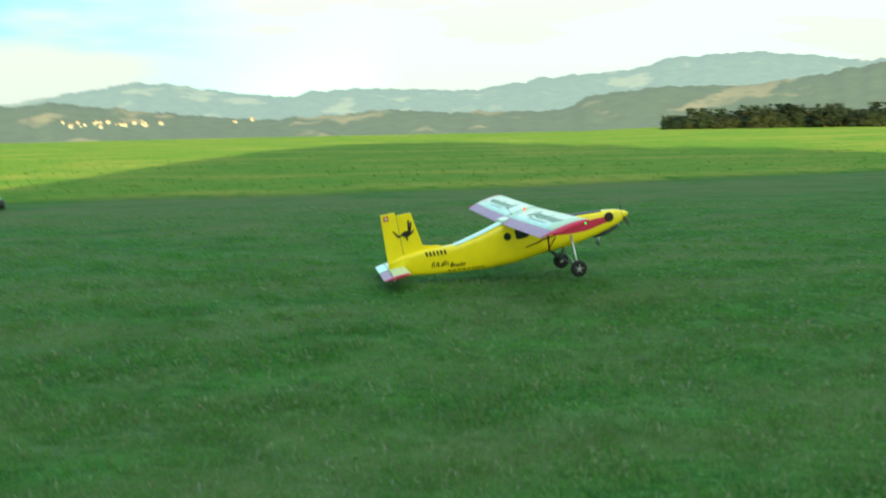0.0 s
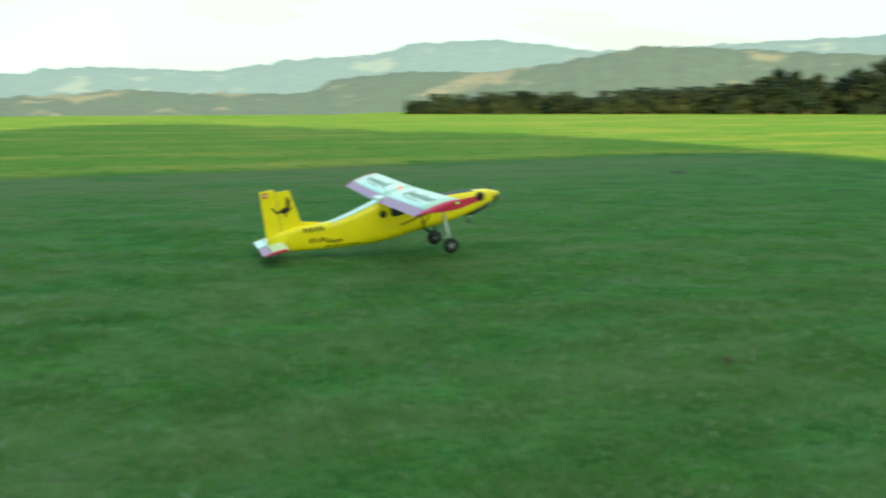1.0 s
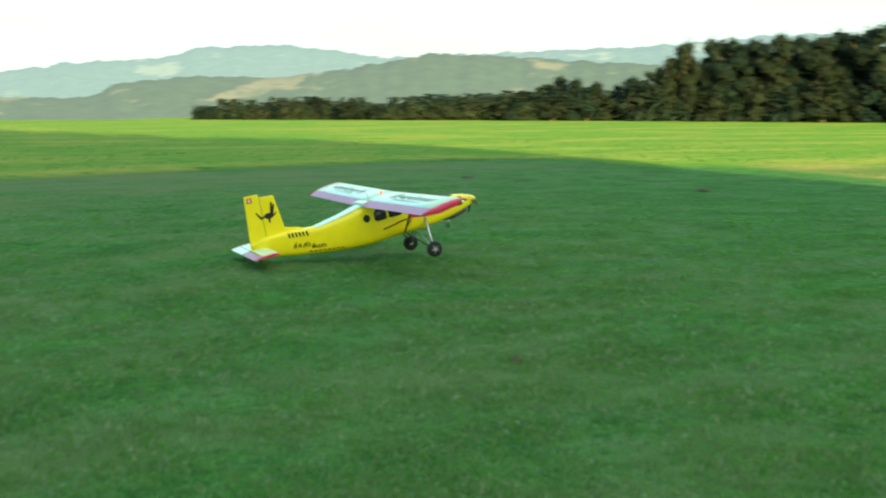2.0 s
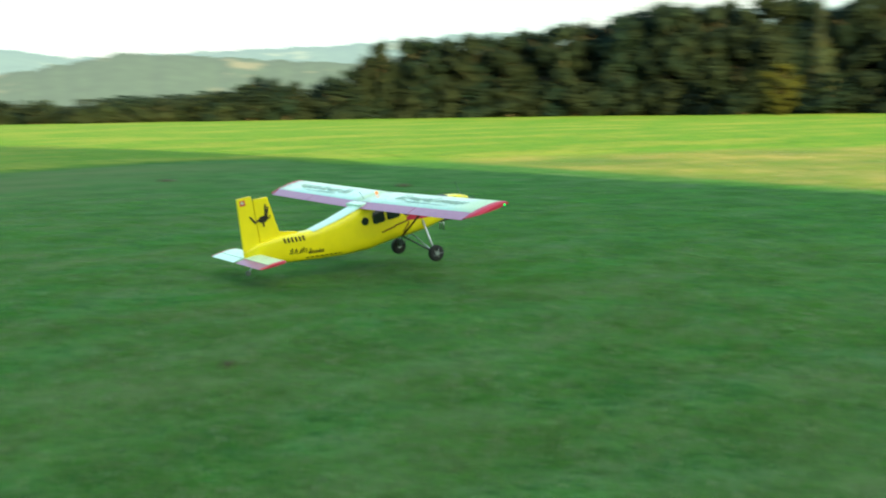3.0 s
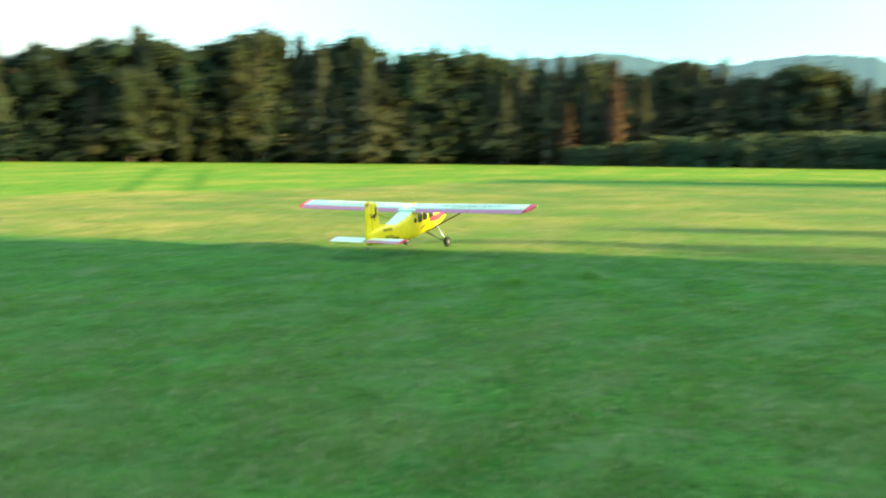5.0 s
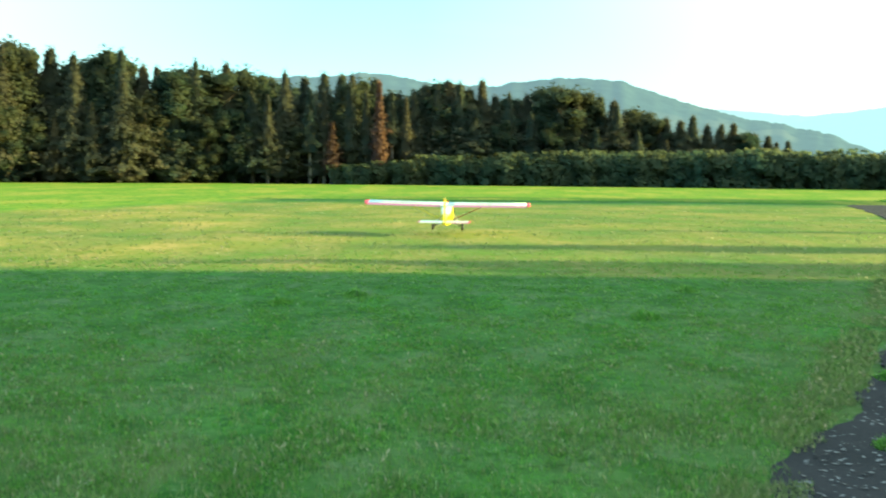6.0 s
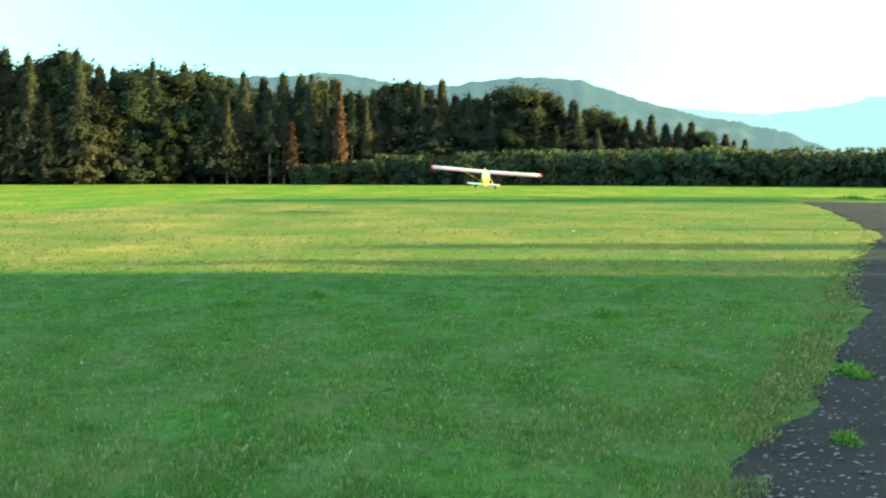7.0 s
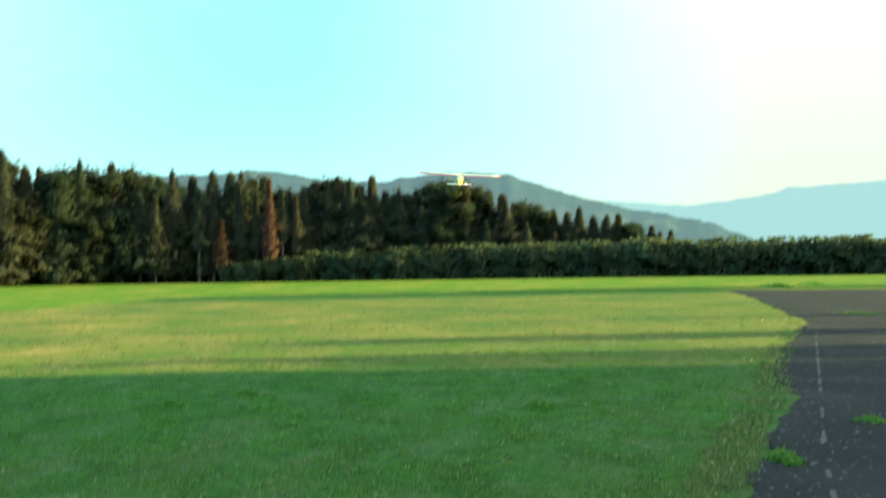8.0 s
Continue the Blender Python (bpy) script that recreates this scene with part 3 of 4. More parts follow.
def forest():
    rng = random.Random(5)
    first = {}

    def put(src, az, dist, height, own=10.0, wide=1.0):
        m = place(src, az, dist, height, own, rng.uniform(0, 6.28), wide)
        if src in first:
            copy_thing(src, m)
        else:
            first[src] = m

    def put_at(src, m):
        if src in first:
            copy_thing(src, m)
        else:
            first[src] = m

    az = 28.6
    xs, es = [p[0] for p in SKYLINE], [p[1] for p in SKYLINE]
    while az < 107:
        top = 108 * math.tan(radians(float(np.interp(az, xs, es)))) + 1.5
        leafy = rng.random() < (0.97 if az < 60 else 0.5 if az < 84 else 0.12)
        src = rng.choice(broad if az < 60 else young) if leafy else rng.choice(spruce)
        put(src, az, 108 + rng.uniform(-1, 2), top * rng.uniform(0.94, 1.08), wide=(1.0 if top > 6 and az < 60 else 1.2 if az < 86 else 1.4) * rng.uniform(0.8, 1.25))
        az += (1.05 if top > 6 else 0.9) * rng.uniform(0.75, 1.2) * (1.0 if az < 60 else 0.8 if az < 86 else 0.6)
    # a second and third row close the forest
    for dist, low in ((113.5, 1.0), (119, 0.98)):
        az = 34.5
        while az < 105:
            top = 108 * math.tan(radians(float(np.interp(az, xs, es)))) + 1.5
            src = rng.choice(broad if az < 60 else young) if rng.random() < (0.7 if az < 86 else 0.15) else rng.choice(spruce)
            put(src, az + rng.uniform(-.3, .3), dist, top * low * rng.uniform(0.8, 1.0), wide=1.2)
            az += (1.25 if az < 86 else 0.8) * rng.uniform(0.8, 1.2)
    # lower trees before the tall ones
    az = 61.0
    while az < 103:
        top = 106 * math.tan(radians(float(np.interp(az, xs, es)))) + 1.5
        put(rng.choice(young + spruce if az < 86 else young[:1] + spruce), az, 105.6 + rng.uniform(-.6, .6), top * rng.uniform(0.5, 0.8), wide=1.25)
        az += 1.3 * rng.uniform(0.7, 1.3)
    # spires that stand out of the skyline
    for az, el in ((63.6, 5.65), (68.8, 5.75), (72.0, 5.45), (74.2, 5.75), (77.7, 5.35), (82.05, 4.9), (85.4, 4.8), (88.5, 4.0), (89.7, 4.4), (90.8, 4.45), (93.3, 3.9), (95.9, 4.15), (96.7, 3.95), (98.7, 3.3)):
        put(spruce[rng.choice((0, 1, 3))], az, 106.5, 107 * math.tan(radians(el)) + 1.5, wide=0.8)
    for az, el, w in ((84.4, 2.3, 1.7), (86.75, 4.4, 0.95), (54.0, 2.2, 0.9)):
        put(rust, az, 103.9 if az > 60 else 112, 106 * math.tan(radians(el)) + 1.5, wide=w)
    # slim pines with pale trunks beside the dead ones
    for az, el in ((81.2, 3.6), (83.3, 4.0), (84.0, 3.9), (85.3, 4.3), (86.1, 3.9), (87.4, 3.9), (88.1, 3.6)):
        put(rng.choice(pine), az, 104.6, 106 * math.tan(radians(el)) + 1.5, wide=rng.uniform(0.8, 1.05))
    # under the trees, bushes close the edge
    az = 29.0
    while az < 85:
        put(rng.choice(dark_bush), az, 107 + rng.uniform(-.5, 1), rng.uniform(2.0, 3.4), 3.0, 1.2)
        az += 1.0 * rng.uniform(0.8, 1.3)
    # the low line of scrub where the field drops away
    az = 11.2
    while az < 29:
        h = float(np.interp(az, [11, 13, 17, 21, 24, 28, 30], [1.0, 1.75, 1.85, 1.75, 2.25, 2.5, 3.0]))
        put(rng.choice(scrub + dark_bush[:1]), az, 107.0 + rng.uniform(-1, 1), h * rng.uniform(0.45, 0.95), 3.0, 1.5)
        put(rng.choice(scrub + dark_bush), az + 0.3, 110.5 + rng.uniform(-1, 1), h * rng.uniform(0.7, 1.2), 3.0, 1.5)
        az += 0.62 * rng.uniform(0.7, 1.2)
    # the hedge of young trees before the conifers
    az = 84.6
    while az < 121:
        h = float(np.interp(az, [84, 87, 94, 103, 120], [1.5, 2.2, 2.6, 2.9, 2.85]))
        put(rng.choice(bush), az, 102.5 + rng.uniform(-.6, .6), h * rng.uniform(0.9, 1.12), 3.0, 1.0)
        put(rng.choice(bush), az + 0.4, 104.5, h * rng.uniform(0.95, 1.15), 3.0, 1.0)
        az += 0.78 * rng.uniform(0.85, 1.15)
    put(gold, 54.9, 100, 4.5, 9.8, 1.3)
    # the wood behind the camera whose shade lies over the field
    def shade_tree(x, y, tip, wide):
        h = (tip - y) * math.tan(radians(SUN_EL)) * rng.uniform(0.95, 1.02)
        copy_thing(rng.choice(broad), Matrix.Translation((x + rng.uniform(-.2, .2), y, -0.03)) @ Matrix.Rotation(rng.uniform(0, 6.28), 4, "Z") @ Matrix.Diagonal((wide, wide, h / 9.8, 1)))

    tips = [-9.4, -8, -5, 0, 6, 12, 14, 15.6], [50, 62, 71, 67, 55, 44, 38, 32]
    for y in (-50.0, -53.5, -57.0, -60.5):
        for k in range(8):
            x = -8.0 + 2.78 * k
            shade_tree(x, y, float(np.interp(x + 1, *tips)), 1.45)
    for y in (-50.0, -51.5, -53.0, -54.5, -56.0, -57.5):
        shade_tree(16.6, y - 1.0, -0.5, 0.34), shade_tree(17.4, y - 1.0, -1.5, 0.34)
        shade_tree(14.5, y, 33, 0.5), shade_tree(13.3, y - 0.7, 37, 0.85), shade_tree(-10.6, y, 48, 0.5)
    # lower trees added unseen to the west, to keep sky light off the field
    for k in range(9):
        shade_tree(-15.5 - 3.9 * k, -50.0, 23, 1.4), shade_tree(-17.4 - 3.9 * k, -54.0, 22, 1.4)
    # young trees beyond the end of that wood
    for x, y, tip, w in ((17.75, -50.0, 6.8, 0.42), (22.0, -51.0, 1.5, 0.52), (28.4, -52.0, -4.0, 0.2), (54.4, -60.0, 9.0, 0.75), (57.2, -60.0, 11.0, 0.75)):
        h = (tip - y) * math.tan(radians(SUN_EL))
        put_at(sparse, Matrix.Translation((x, y, -0.03)) @ Matrix.Diagonal((w, w, h / 10, 1)))
        shade_tree(x, y - 1.2, tip, w)
    for src, m in first.items():
        src.matrix_basis = m


forest()


# ---- the model aeroplane ----
def loft(sections, close=True):
    """Skin through rings of points, ends capped, as a bmesh."""
    bm = bmesh.new()
    rings = [[bm.verts.new(p) for p in ring] for ring in sections]
    n = len(rings[0])
    for a, b in zip(rings, rings[1:]):
        for k in range(n):
            bm.faces.new((a[k], a[(k + 1) % n], b[(k + 1) % n], b[k]))
    bm.faces.new(rings[0])
    bm.faces.new(rings[-1][::-1])
    bmesh.ops.recalc_face_normals(bm, faces=bm.faces)
    return bm


def smooth(bm):
    for f in bm.faces:
        f.smooth = len(f.verts) == 4
    return bm


def disc(radius, width, centre, sides=24, axis="Y", bevel=0.25):
    """A wheel-like disc with rounded shoulders."""
    rings = []
    for off, r in ((-0.5, radius * (1 - bevel)), (-0.42, radius * 0.93), (-0.2, radius), (0.2, radius), (0.42, radius * 0.93), (0.5, radius * (1 - bevel))):
        ring = []
        for k in range(sides):
            a = 2 * math.pi * k / sides
            u, v, w = r * math.cos(a), r * math.sin(a), off * width
            p = {"Y": (u, w, v), "X": (w, u, v), "Z": (u, v, w)}[axis]
            ring.append(Vector(p) + Vector(centre))
        rings.append(ring)
    return smooth(loft(rings))


def slab(outline, thick, plane="XZ", at=0.0, bevel=0.0):
    """A flat outline given thickness about a plane, with softened edges."""
    bm = bmesh.new()
    lift = {"XZ": lambda p, s: (p[0], at + s, p[1]), "XY": lambda p, s: (p[0], p[1], at + s)}[plane]
    lo, hi = [bm.verts.new(lift(p, -thick / 2)) for p in outline], [bm.verts.new(lift(p, thick / 2)) for p in outline]
    n = len(outline)
    bm.faces.new(lo), bm.faces.new(hi[::-1])
    for k in range(n):
        bm.faces.new((lo[k], lo[(k + 1) % n], hi[(k + 1) % n], hi[k]))
    bmesh.ops.recalc_face_normals(bm, faces=bm.faces)
    if bevel:
        bmesh.ops.bevel(bm, geom=bm.edges[:], offset=bevel, segments=2, affect="EDGES")
    return bm


BODY = [(0.615, 0.362, 0.468, 0.050), (0.56, 0.345, 0.488, 0.074), (0.46, 0.322, 0.508, 0.096), (0.30, 0.292, 0.528, 0.118), (0.10, 0.270, 0.555, 0.140),
        (0.00, 0.265, 0.580, 0.146), (-0.15, 0.263, 0.668, 0.150), (-0.30, 0.264, 0.690, 0.150), (-0.55, 0.250, 0.672, 0.150), (-0.80, 0.268, 0.618, 0.132),
        (-1.05, 0.304, 0.578, 0.106), (-1.35, 0.356, 0.608, 0.070), (-1.58, 0.405, 0.600, 0.040), (-1.715, 0.420, 0.560, 0.020)]


def body_at(x):
    xs = [-s[0] for s in BODY]
    return [float(np.interp(-x, xs, [s[i] for s in BODY])) for i in (1, 2, 3)]


def body_ring(x, zb, zt, hw, n=28, k=4.6):
    ring = []
    for i in range(n):
        a = 2 * math.pi * (i + 0.5) / n
        c, s = math.cos(a), math.sin(a)
        ring.append((x, hw * math.copysign(abs(c) ** (2 / k), c), (zb + zt) / 2 + (zt - zb) / 2 * math.copysign(abs(s) ** (2 / k), s)))
    return ring


def skin_y(x, z, k=4.6):
    """Half width of the body's skin at a height."""
    zb, zt, hw = body_at(x)
    f = min(0.98, abs((z - (zb + zt) / 2) / ((zt - zb) / 2)))
    return hw * (1 - f ** k) ** (1 / k)


def film_patch(outline, side, proud=0.003, steps=10):
    """A thin film patch that follows the body's side: outline rows of (x, z_low, z_high)."""
    bm = bmesh.new()
    rows = []
    xs = [p[0] for p in outline]
    order = np.argsort(xs)
    for i in range(steps + 1):
        x = min(xs) + (max(xs) - min(xs)) * i / steps
        lo = float(np.interp(x, np.array(xs)[order], np.array([p[1] for p in outline])[order]))
        hi = float(np.interp(x, np.array(xs)[order], np.array([p[2] for p in outline])[order]))
        row = []
        for j in range(5):
            z = lo + (hi - lo) * j / 4
            row.append(bm.verts.new((x, side * (skin_y(x, z) + proud), z)))
        rows.append(row)
    for a, b in zip(rows, rows[1:]):
        for j in range(4):
            bm.faces.new((a[j], a[j + 1], b[j + 1], b[j]))
    bmesh.ops.recalc_face_normals(bm, faces=bm.faces)
    bmesh.ops.solidify(bm, geom=bm.faces[:], thickness=0.0012)
    return bm


def airfoil(y, le, te, z, thick, rise=0.0, cut=None):
    """A wing section at a span station; x runs from the nose back, cut keeps only that stretch of the chord."""
    c = le - te
    f0, f1 = cut or (0.0, 1.0)
    fs = [f0 + (f1 - f0) * s for s in (0, 0.04, 0.12, 0.28, 0.5, 0.75, 1.0)]

    def half(f):
        return thick * 0.5 * (2.2 * math.sqrt(max(f, 0)) * (1 - f) ** 0.9 * 1.25 + 0.12 * (1 - f) * 0 + 0.06)
    top = [(le - c * f, y, z - rise * f + half(f) * 1.15) for f in fs]
    bot = [(le - c * f, y, z - rise * f - half(f) * 0.65) for f in reversed(fs)]
    return top + bot


def rod(a, b, r, sides=8):
    return smooth(tapered([a, b], [r, r], sides))


def strokes(items, side, width, proud=0.0035):
    """Slanted lettering-like strokes on the body's side: (x, z, dx, dz) each."""
    bms = []
    for x, z, dx, dz in items:
        bm = bmesh.new()
        w = width / 2
        n = Vector((dx, dz)).normalized()
        pts = [(x - n.y * w, z + n.x * w), (x + n.y * w, z - n.x * w), (x + dx + n.y * w, z + dz - n.x * w), (x + dx - n.y * w, z + dz + n.x * w)]
        bm.faces.new([bm.verts.new((px, side * (skin_y(px, pz) + proud), pz)) for px, pz in pts])
        bmesh.ops.solidify(bm, geom=bm.faces[:], thickness=0.001)
        bms.append(bm)
    return join(*bms)


WING_LE, WING_TE, WING_Z, WING_RISE = -0.155, -0.575, 0.690, 0.022


def wing_top(x, y):
    f = (WING_LE - x) / (WING_LE - WING_TE)
    return WING_Z + 0.012 * y - WING_RISE * f + 0.025 * 1.15 * (2.75 * math.sqrt(f) * (1 - f) ** 0.9 + 0.06)


def two_sided(ob, droop=0.0):
    """The underside of a wing is covered in yellow film; flaps and ailerons droop a little for the take-off."""
    for v in ob.data.vertices:
        v.co.z -= droop * max(0.0, ((WING_LE - v.co.x) / (WING_LE - WING_TE) - 0.775) / 0.225)
    ob.data.materials.append(YELLOW)
    for p in ob.data.polygons:
        if p.normal.z < -0.5:
            p.material_index = 1


def model_plane():
    root = tagged(new("model_aeroplane"), "yellow high-wing radio-controlled model aeroplane with white wings", "model aeroplane")
    fuselage = part("fuselage", smooth(loft([body_ring(*s) for s in BODY])), YELLOW, root, "yellow film-covered fuselage")
    # the white strip along the back
    rows = []
    bm = bmesh.new()
    for i in range(9):
        x = -0.56 - 0.50 * i / 8
        zb, zt, hw = body_at(x)
        rows.append([bm.verts.new((x, hw * f, zt + 0.004 - 0.02 * abs(f) ** 3)) for f in (-0.82, -0.5, 0, 0.5, 0.82)])
    for a, b in zip(rows, rows[1:]):
        for j in range(4):
            bm.faces.new((a[j], a[j + 1], b[j + 1], b[j]))
    bmesh.ops.recalc_face_normals(bm, faces=bm.faces)
    bmesh.ops.solidify(bm, geom=bm.faces[:], thickness=0.002)
    part("back_panel", bm, WHITE, fuselage, "white back panel")
    # wings
    for side, name in ((-1, "wing"), (1, "wing")):
        stations = [0.0, 0.2, 0.9, 1.5, 1.90]
        wing = part(name, smooth(loft([airfoil(side * y, WING_LE, WING_TE, WING_Z + 0.012 * y, 0.050, WING_RISE, (0.0, 0.76)) for y in stations])), WHITE, root, "white wing panel")
        two_sided(wing)
        for y0, y1, nm in ((0.012, 1.02, "flap"), (1.03, 1.89, "aileron")):
            two_sided(part(nm, loft([airfoil(side * y, WING_LE, WING_TE, WING_Z + 0.012 * y, 0.050, WING_RISE, (0.775, 1.0)) for y in (y0, (y0 + y1) / 2, y1)]), LILAC, wing, "lilac trailing edge"), 0.012)
        tip = loft([airfoil(side * 1.901, WING_LE + 0.001, WING_TE - 0.001, WING_Z + 0.0228, 0.052, WING_RISE), airfoil(side * 1.955, WING_LE - 0.002, WING_TE + 0.05, WING_Z + 0.026, 0.046, WING_RISE),
                    airfoil(side * 1.985, WING_LE - 0.01, WING_TE + 0.14, WING_Z + 0.028, 0.024, WING_RISE)])
        part("wing_tip", smooth(tip), RED, wing, "red wing tip")
        glow = disc(0.007, 0.012, (WING_LE - 0.06, side * 1.992, WING_Z + 0.025), 10, "Z")
        part("navigation_light", glow, GREEN_LIGHT if side < 0 else RED_LIGHT, wing, "green navigation light" if side < 0 else "red navigation light")
        # unreadable flowing lettering on the upper side
        rng = random.Random(3)
        y = 0.52
        while y < 1.60:
            big = y < 0.62 or 1.06 < y < 1.14
            x, deep, w = WING_LE - (0.10 if big else 0.14), 0.13 if big else rng.uniform(0.05, 0.085), rng.uniform(0.018, 0.030)
            lean = 0.035
            z = wing_top(x - deep / 2, y) + 0.0022
            part("letter_bar", slab([(x, side * y), (x, side * (y + w)), (x - deep, side * (y + w - lean)), (x - deep, side * (y - lean))], 0.003, "XY", z), GREY, wing)
            if rng.random() < 0.6:
                x2 = x - deep * rng.choice((0.1, 0.5, 0.85))
                part("letter_bar", slab([(x2, side * (y + w + 0.002)), (x2, side * (y + w + 0.034)), (x2 - 0.014, side * (y + w + 0.030)), (x2 - 0.014, side * (y + w - 0.002))], 0.003, "XY", wing_top(x2 - 0.007, y) + 0.0022), GREY, wing)
            y += w + (0.060 if big else 0.034)
        part("letter_bar", slab([(WING_LE - 0.245, side * 0.70), (WING_LE - 0.245, side * 1.50), (WING_LE - 0.256, side * 1.48), (WING_LE - 0.256, side * 0.72)], 0.003, "XY", wing_top(WING_LE - 0.25, 1.1) + 0.002), GREY, wing)
        # strut
        part("wing_strut", rod((-0.19, side * 0.13, 0.285), (-0.30, side * 0.92, 0.672), 0.009), YELLOW if side > 0 else BROWN, root, "slim wing strut")
    part("wing_joint", slab([(-0.16, -0.15), (-0.57, -0.15), (-0.57, 0.15), (-0.16, 0.15)], 0.03, "XY", 0.676, 0.006), WHITE, root)
    # windows and windscreen
    for side in (-1, 1):
        part("cabin_window", film_patch([(-0.475, 0.490, 0.555), (-0.455, 0.475, 0.595), (-0.365, 0.475, 0.605), (-0.345, 0.485, 0.600)], side), GLASS, fuselage, "dark cabin window")
        part("cabin_window", film_patch([(-0.32, 0.485, 0.600), (-0.30, 0.475, 0.610), (-0.20, 0.475, 0.615), (-0.18, 0.485, 0.605)], side), GLASS, fuselage, "dark cabin window")
        part("cockpit_window", film_patch([(-0.14, 0.48, 0.610), (-0.12, 0.465, 0.620), (-0.03, 0.465, 0.560), (0.03, 0.47, 0.530)], side), GLASS, fuselage, "dark cockpit window")
        part("porthole", film_patch([(-0.592, 0.527, 0.533), (-0.582, 0.503, 0.557), (-0.555, 0.490, 0.570), (-0.528, 0.503, 0.557), (-0.518, 0.527, 0.533)], side, 0.004), GLASS, fuselage, "dark round window")
        part("flash", film_patch([(0.50, 0.400, 0.445), (0.40, 0.395, 0.455), (0.22, 0.375, 0.470), (0.05, 0.390, 0.480), (-0.06, 0.41, 0.475), (-0.12, 0.415, 0.45)], side, 0.003, 16), RED, fuselage, "crimson flash")
        part("stripe", strokes([(-0.10, 0.418, -0.16, -0.012), (-0.25, 0.400, -0.16, -0.02), (-0.10, 0.40, -0.08, -0.08)], side, 0.013), BROWN, fuselage, "dark red stripe")
        part("exhaust", disc(0.046, 0.05, (0.47, side * 0.090, 0.440), 20, "Y"), BLACK, fuselage, "dark exhaust stub")
        # registration as plain bars, club lettering as plain strokes
        for k in range(6):
            part("registration_bar", strokes([(-1.165 - 0.035 * k, 0.520 + 0.004 * k, -0.004, 0.046)], side, 0.018), BLACK, fuselage)
        rng = random.Random(8)
        script = [(-1.15 - 0.022 * k, 0.395 + 0.012 * rng.random() + 0.004 * k, 0.006 + 0.022 * rng.random(), 0.032 + 0.024 * rng.random()) for k in range(9)]
        script += [(-1.02 - 0.016 * k, 0.366 + 0.006 * rng.random() + 0.002 * k, 0.012, 0.020 + 0.014 * rng.random()) for k in range(9)]
        script += [(-0.84 - 0.045 * k, 0.312 + 0.0065 * k, -0.030, 0.004) for k in range(8)]
        for item in script:
            part("letter_bar", strokes([item], side, 0.009), BLACK, fuselage)
    shield = bmesh.new()
    rows = []
    for i in range(6):
        x = 0.07 - 0.235 * i / 5
        zb, zt, hw = body_at(x)
        rows.append([shield.verts.new((x, hw * f, zt + 0.004 - 0.045 * abs(f) ** 4)) for f in (-0.9, -0.6, 0, 0.6, 0.9)])
    for a, b in zip(rows, rows[1:]):
        for j in range(4):
            shield.faces.new((a[j], a[j + 1], b[j + 1], b[j]))
    bmesh.ops.recalc_face_normals(shield, faces=shield.faces)
    bmesh.ops.solidify(shield, geom=shield.faces[:], thickness=0.002)
    part("windscreen", shield, GLASS, fuselage, "dark windscreen")
    # the black anti-glare panel on top of the nose
    glare, rows = bmesh.new(), []
    for i in range(8):
        x = 0.08 + 0.34 * i / 7
        zb, zt, hw = body_at(x)
        rows.append([glare.verts.new((x, hw * f, zt + 0.004 - 0.030 * abs(f) ** 4)) for f in (-0.75, -0.4, 0, 0.4, 0.75)])
    for a, b in zip(rows, rows[1:]):
        for j in range(4):
            glare.faces.new((a[j], a[j + 1], b[j + 1], b[j]))
    bmesh.ops.recalc_face_normals(glare, faces=glare.faces)
    bmesh.ops.solidify(glare, geom=glare.faces[:], thickness=0.002)
    part("anti_glare_panel", glare, BLACK, fuselage, "black anti-glare panel")
    # cowl underside
    part("intake", loft([body_ring(x, a, b, w, 14) for x, a, b, w in ((0.56, 0.322, 0.352, 0.030), (0.52, 0.296, 0.350, 0.05), (0.40, 0.268, 0.335, 0.06), (0.30, 0.270, 0.320, 0.045))]), STEEL, fuselage, "dark chin intake")
    part("intake_lip", disc(0.036, 0.018, (0.565, 0, 0.335), 18, "X"), SILVER, fuselage, "bright intake lip")
    for side in (-1, 1):
        part("drain_pipe", rod((0.34, side * 0.03, 0.30), (0.32, side * 0.03, 0.19), 0.010), SILVER, fuselage, "thin metal pipe")
    # tail
    part("fin", slab([(-1.10, 0.560), (-1.20, 0.610), (-1.350, 0.650), (-1.385, 0.985), (-1.525, 0.995), (-1.555, 0.52), (-1.40, 0.50)], 0.026, bevel=0.005), YELLOW, root, "yellow fin")
    rudder = part("rudder", slab([(-1.53, 1.000), (-1.535, 1.030), (-1.672, 1.035), (-1.735, 0.430), (-1.60, 0.425), (-1.56, 0.53)], 0.022, bevel=0.004), YELLOW, root, "yellow rudder")
    for side in (-1, 1):
        y = side * 0.0165
        emblem = [slab([(-1.475 + 0.048 * math.cos(a), 0.800 + 0.030 * math.sin(a)) for a in [k * 0.628 for k in range(10)]], 0.002, at=y)]
        for p, q in (((-1.45, 0.80), (-1.425, 0.925)), ((-1.44, 0.81), (-1.405, 0.90)), ((-1.43, 0.79), (-1.40, 0.82))):
            emblem.append(slab([(p[0] - 0.012, p[1]), (p[0] + 0.012, p[1]), (q[0] + 0.008, q[1]), (q[0] - 0.008, q[1])], 0.002, at=y))
        emblem.append(slab([(-1.52, 0.81), (-1.525, 0.79), (-1.56, 0.78), (-1.60, 0.855), (-1.59, 0.86), (-1.55, 0.80)], 0.002, at=y))
        emblem.append(slab([(-1.49, 0.785), (-1.47, 0.785), (-1.475, 0.735), (-1.488, 0.735)], 0.002, at=y))
        part("emblem", join(*emblem), BLACK, rudder, "black abstract emblem")
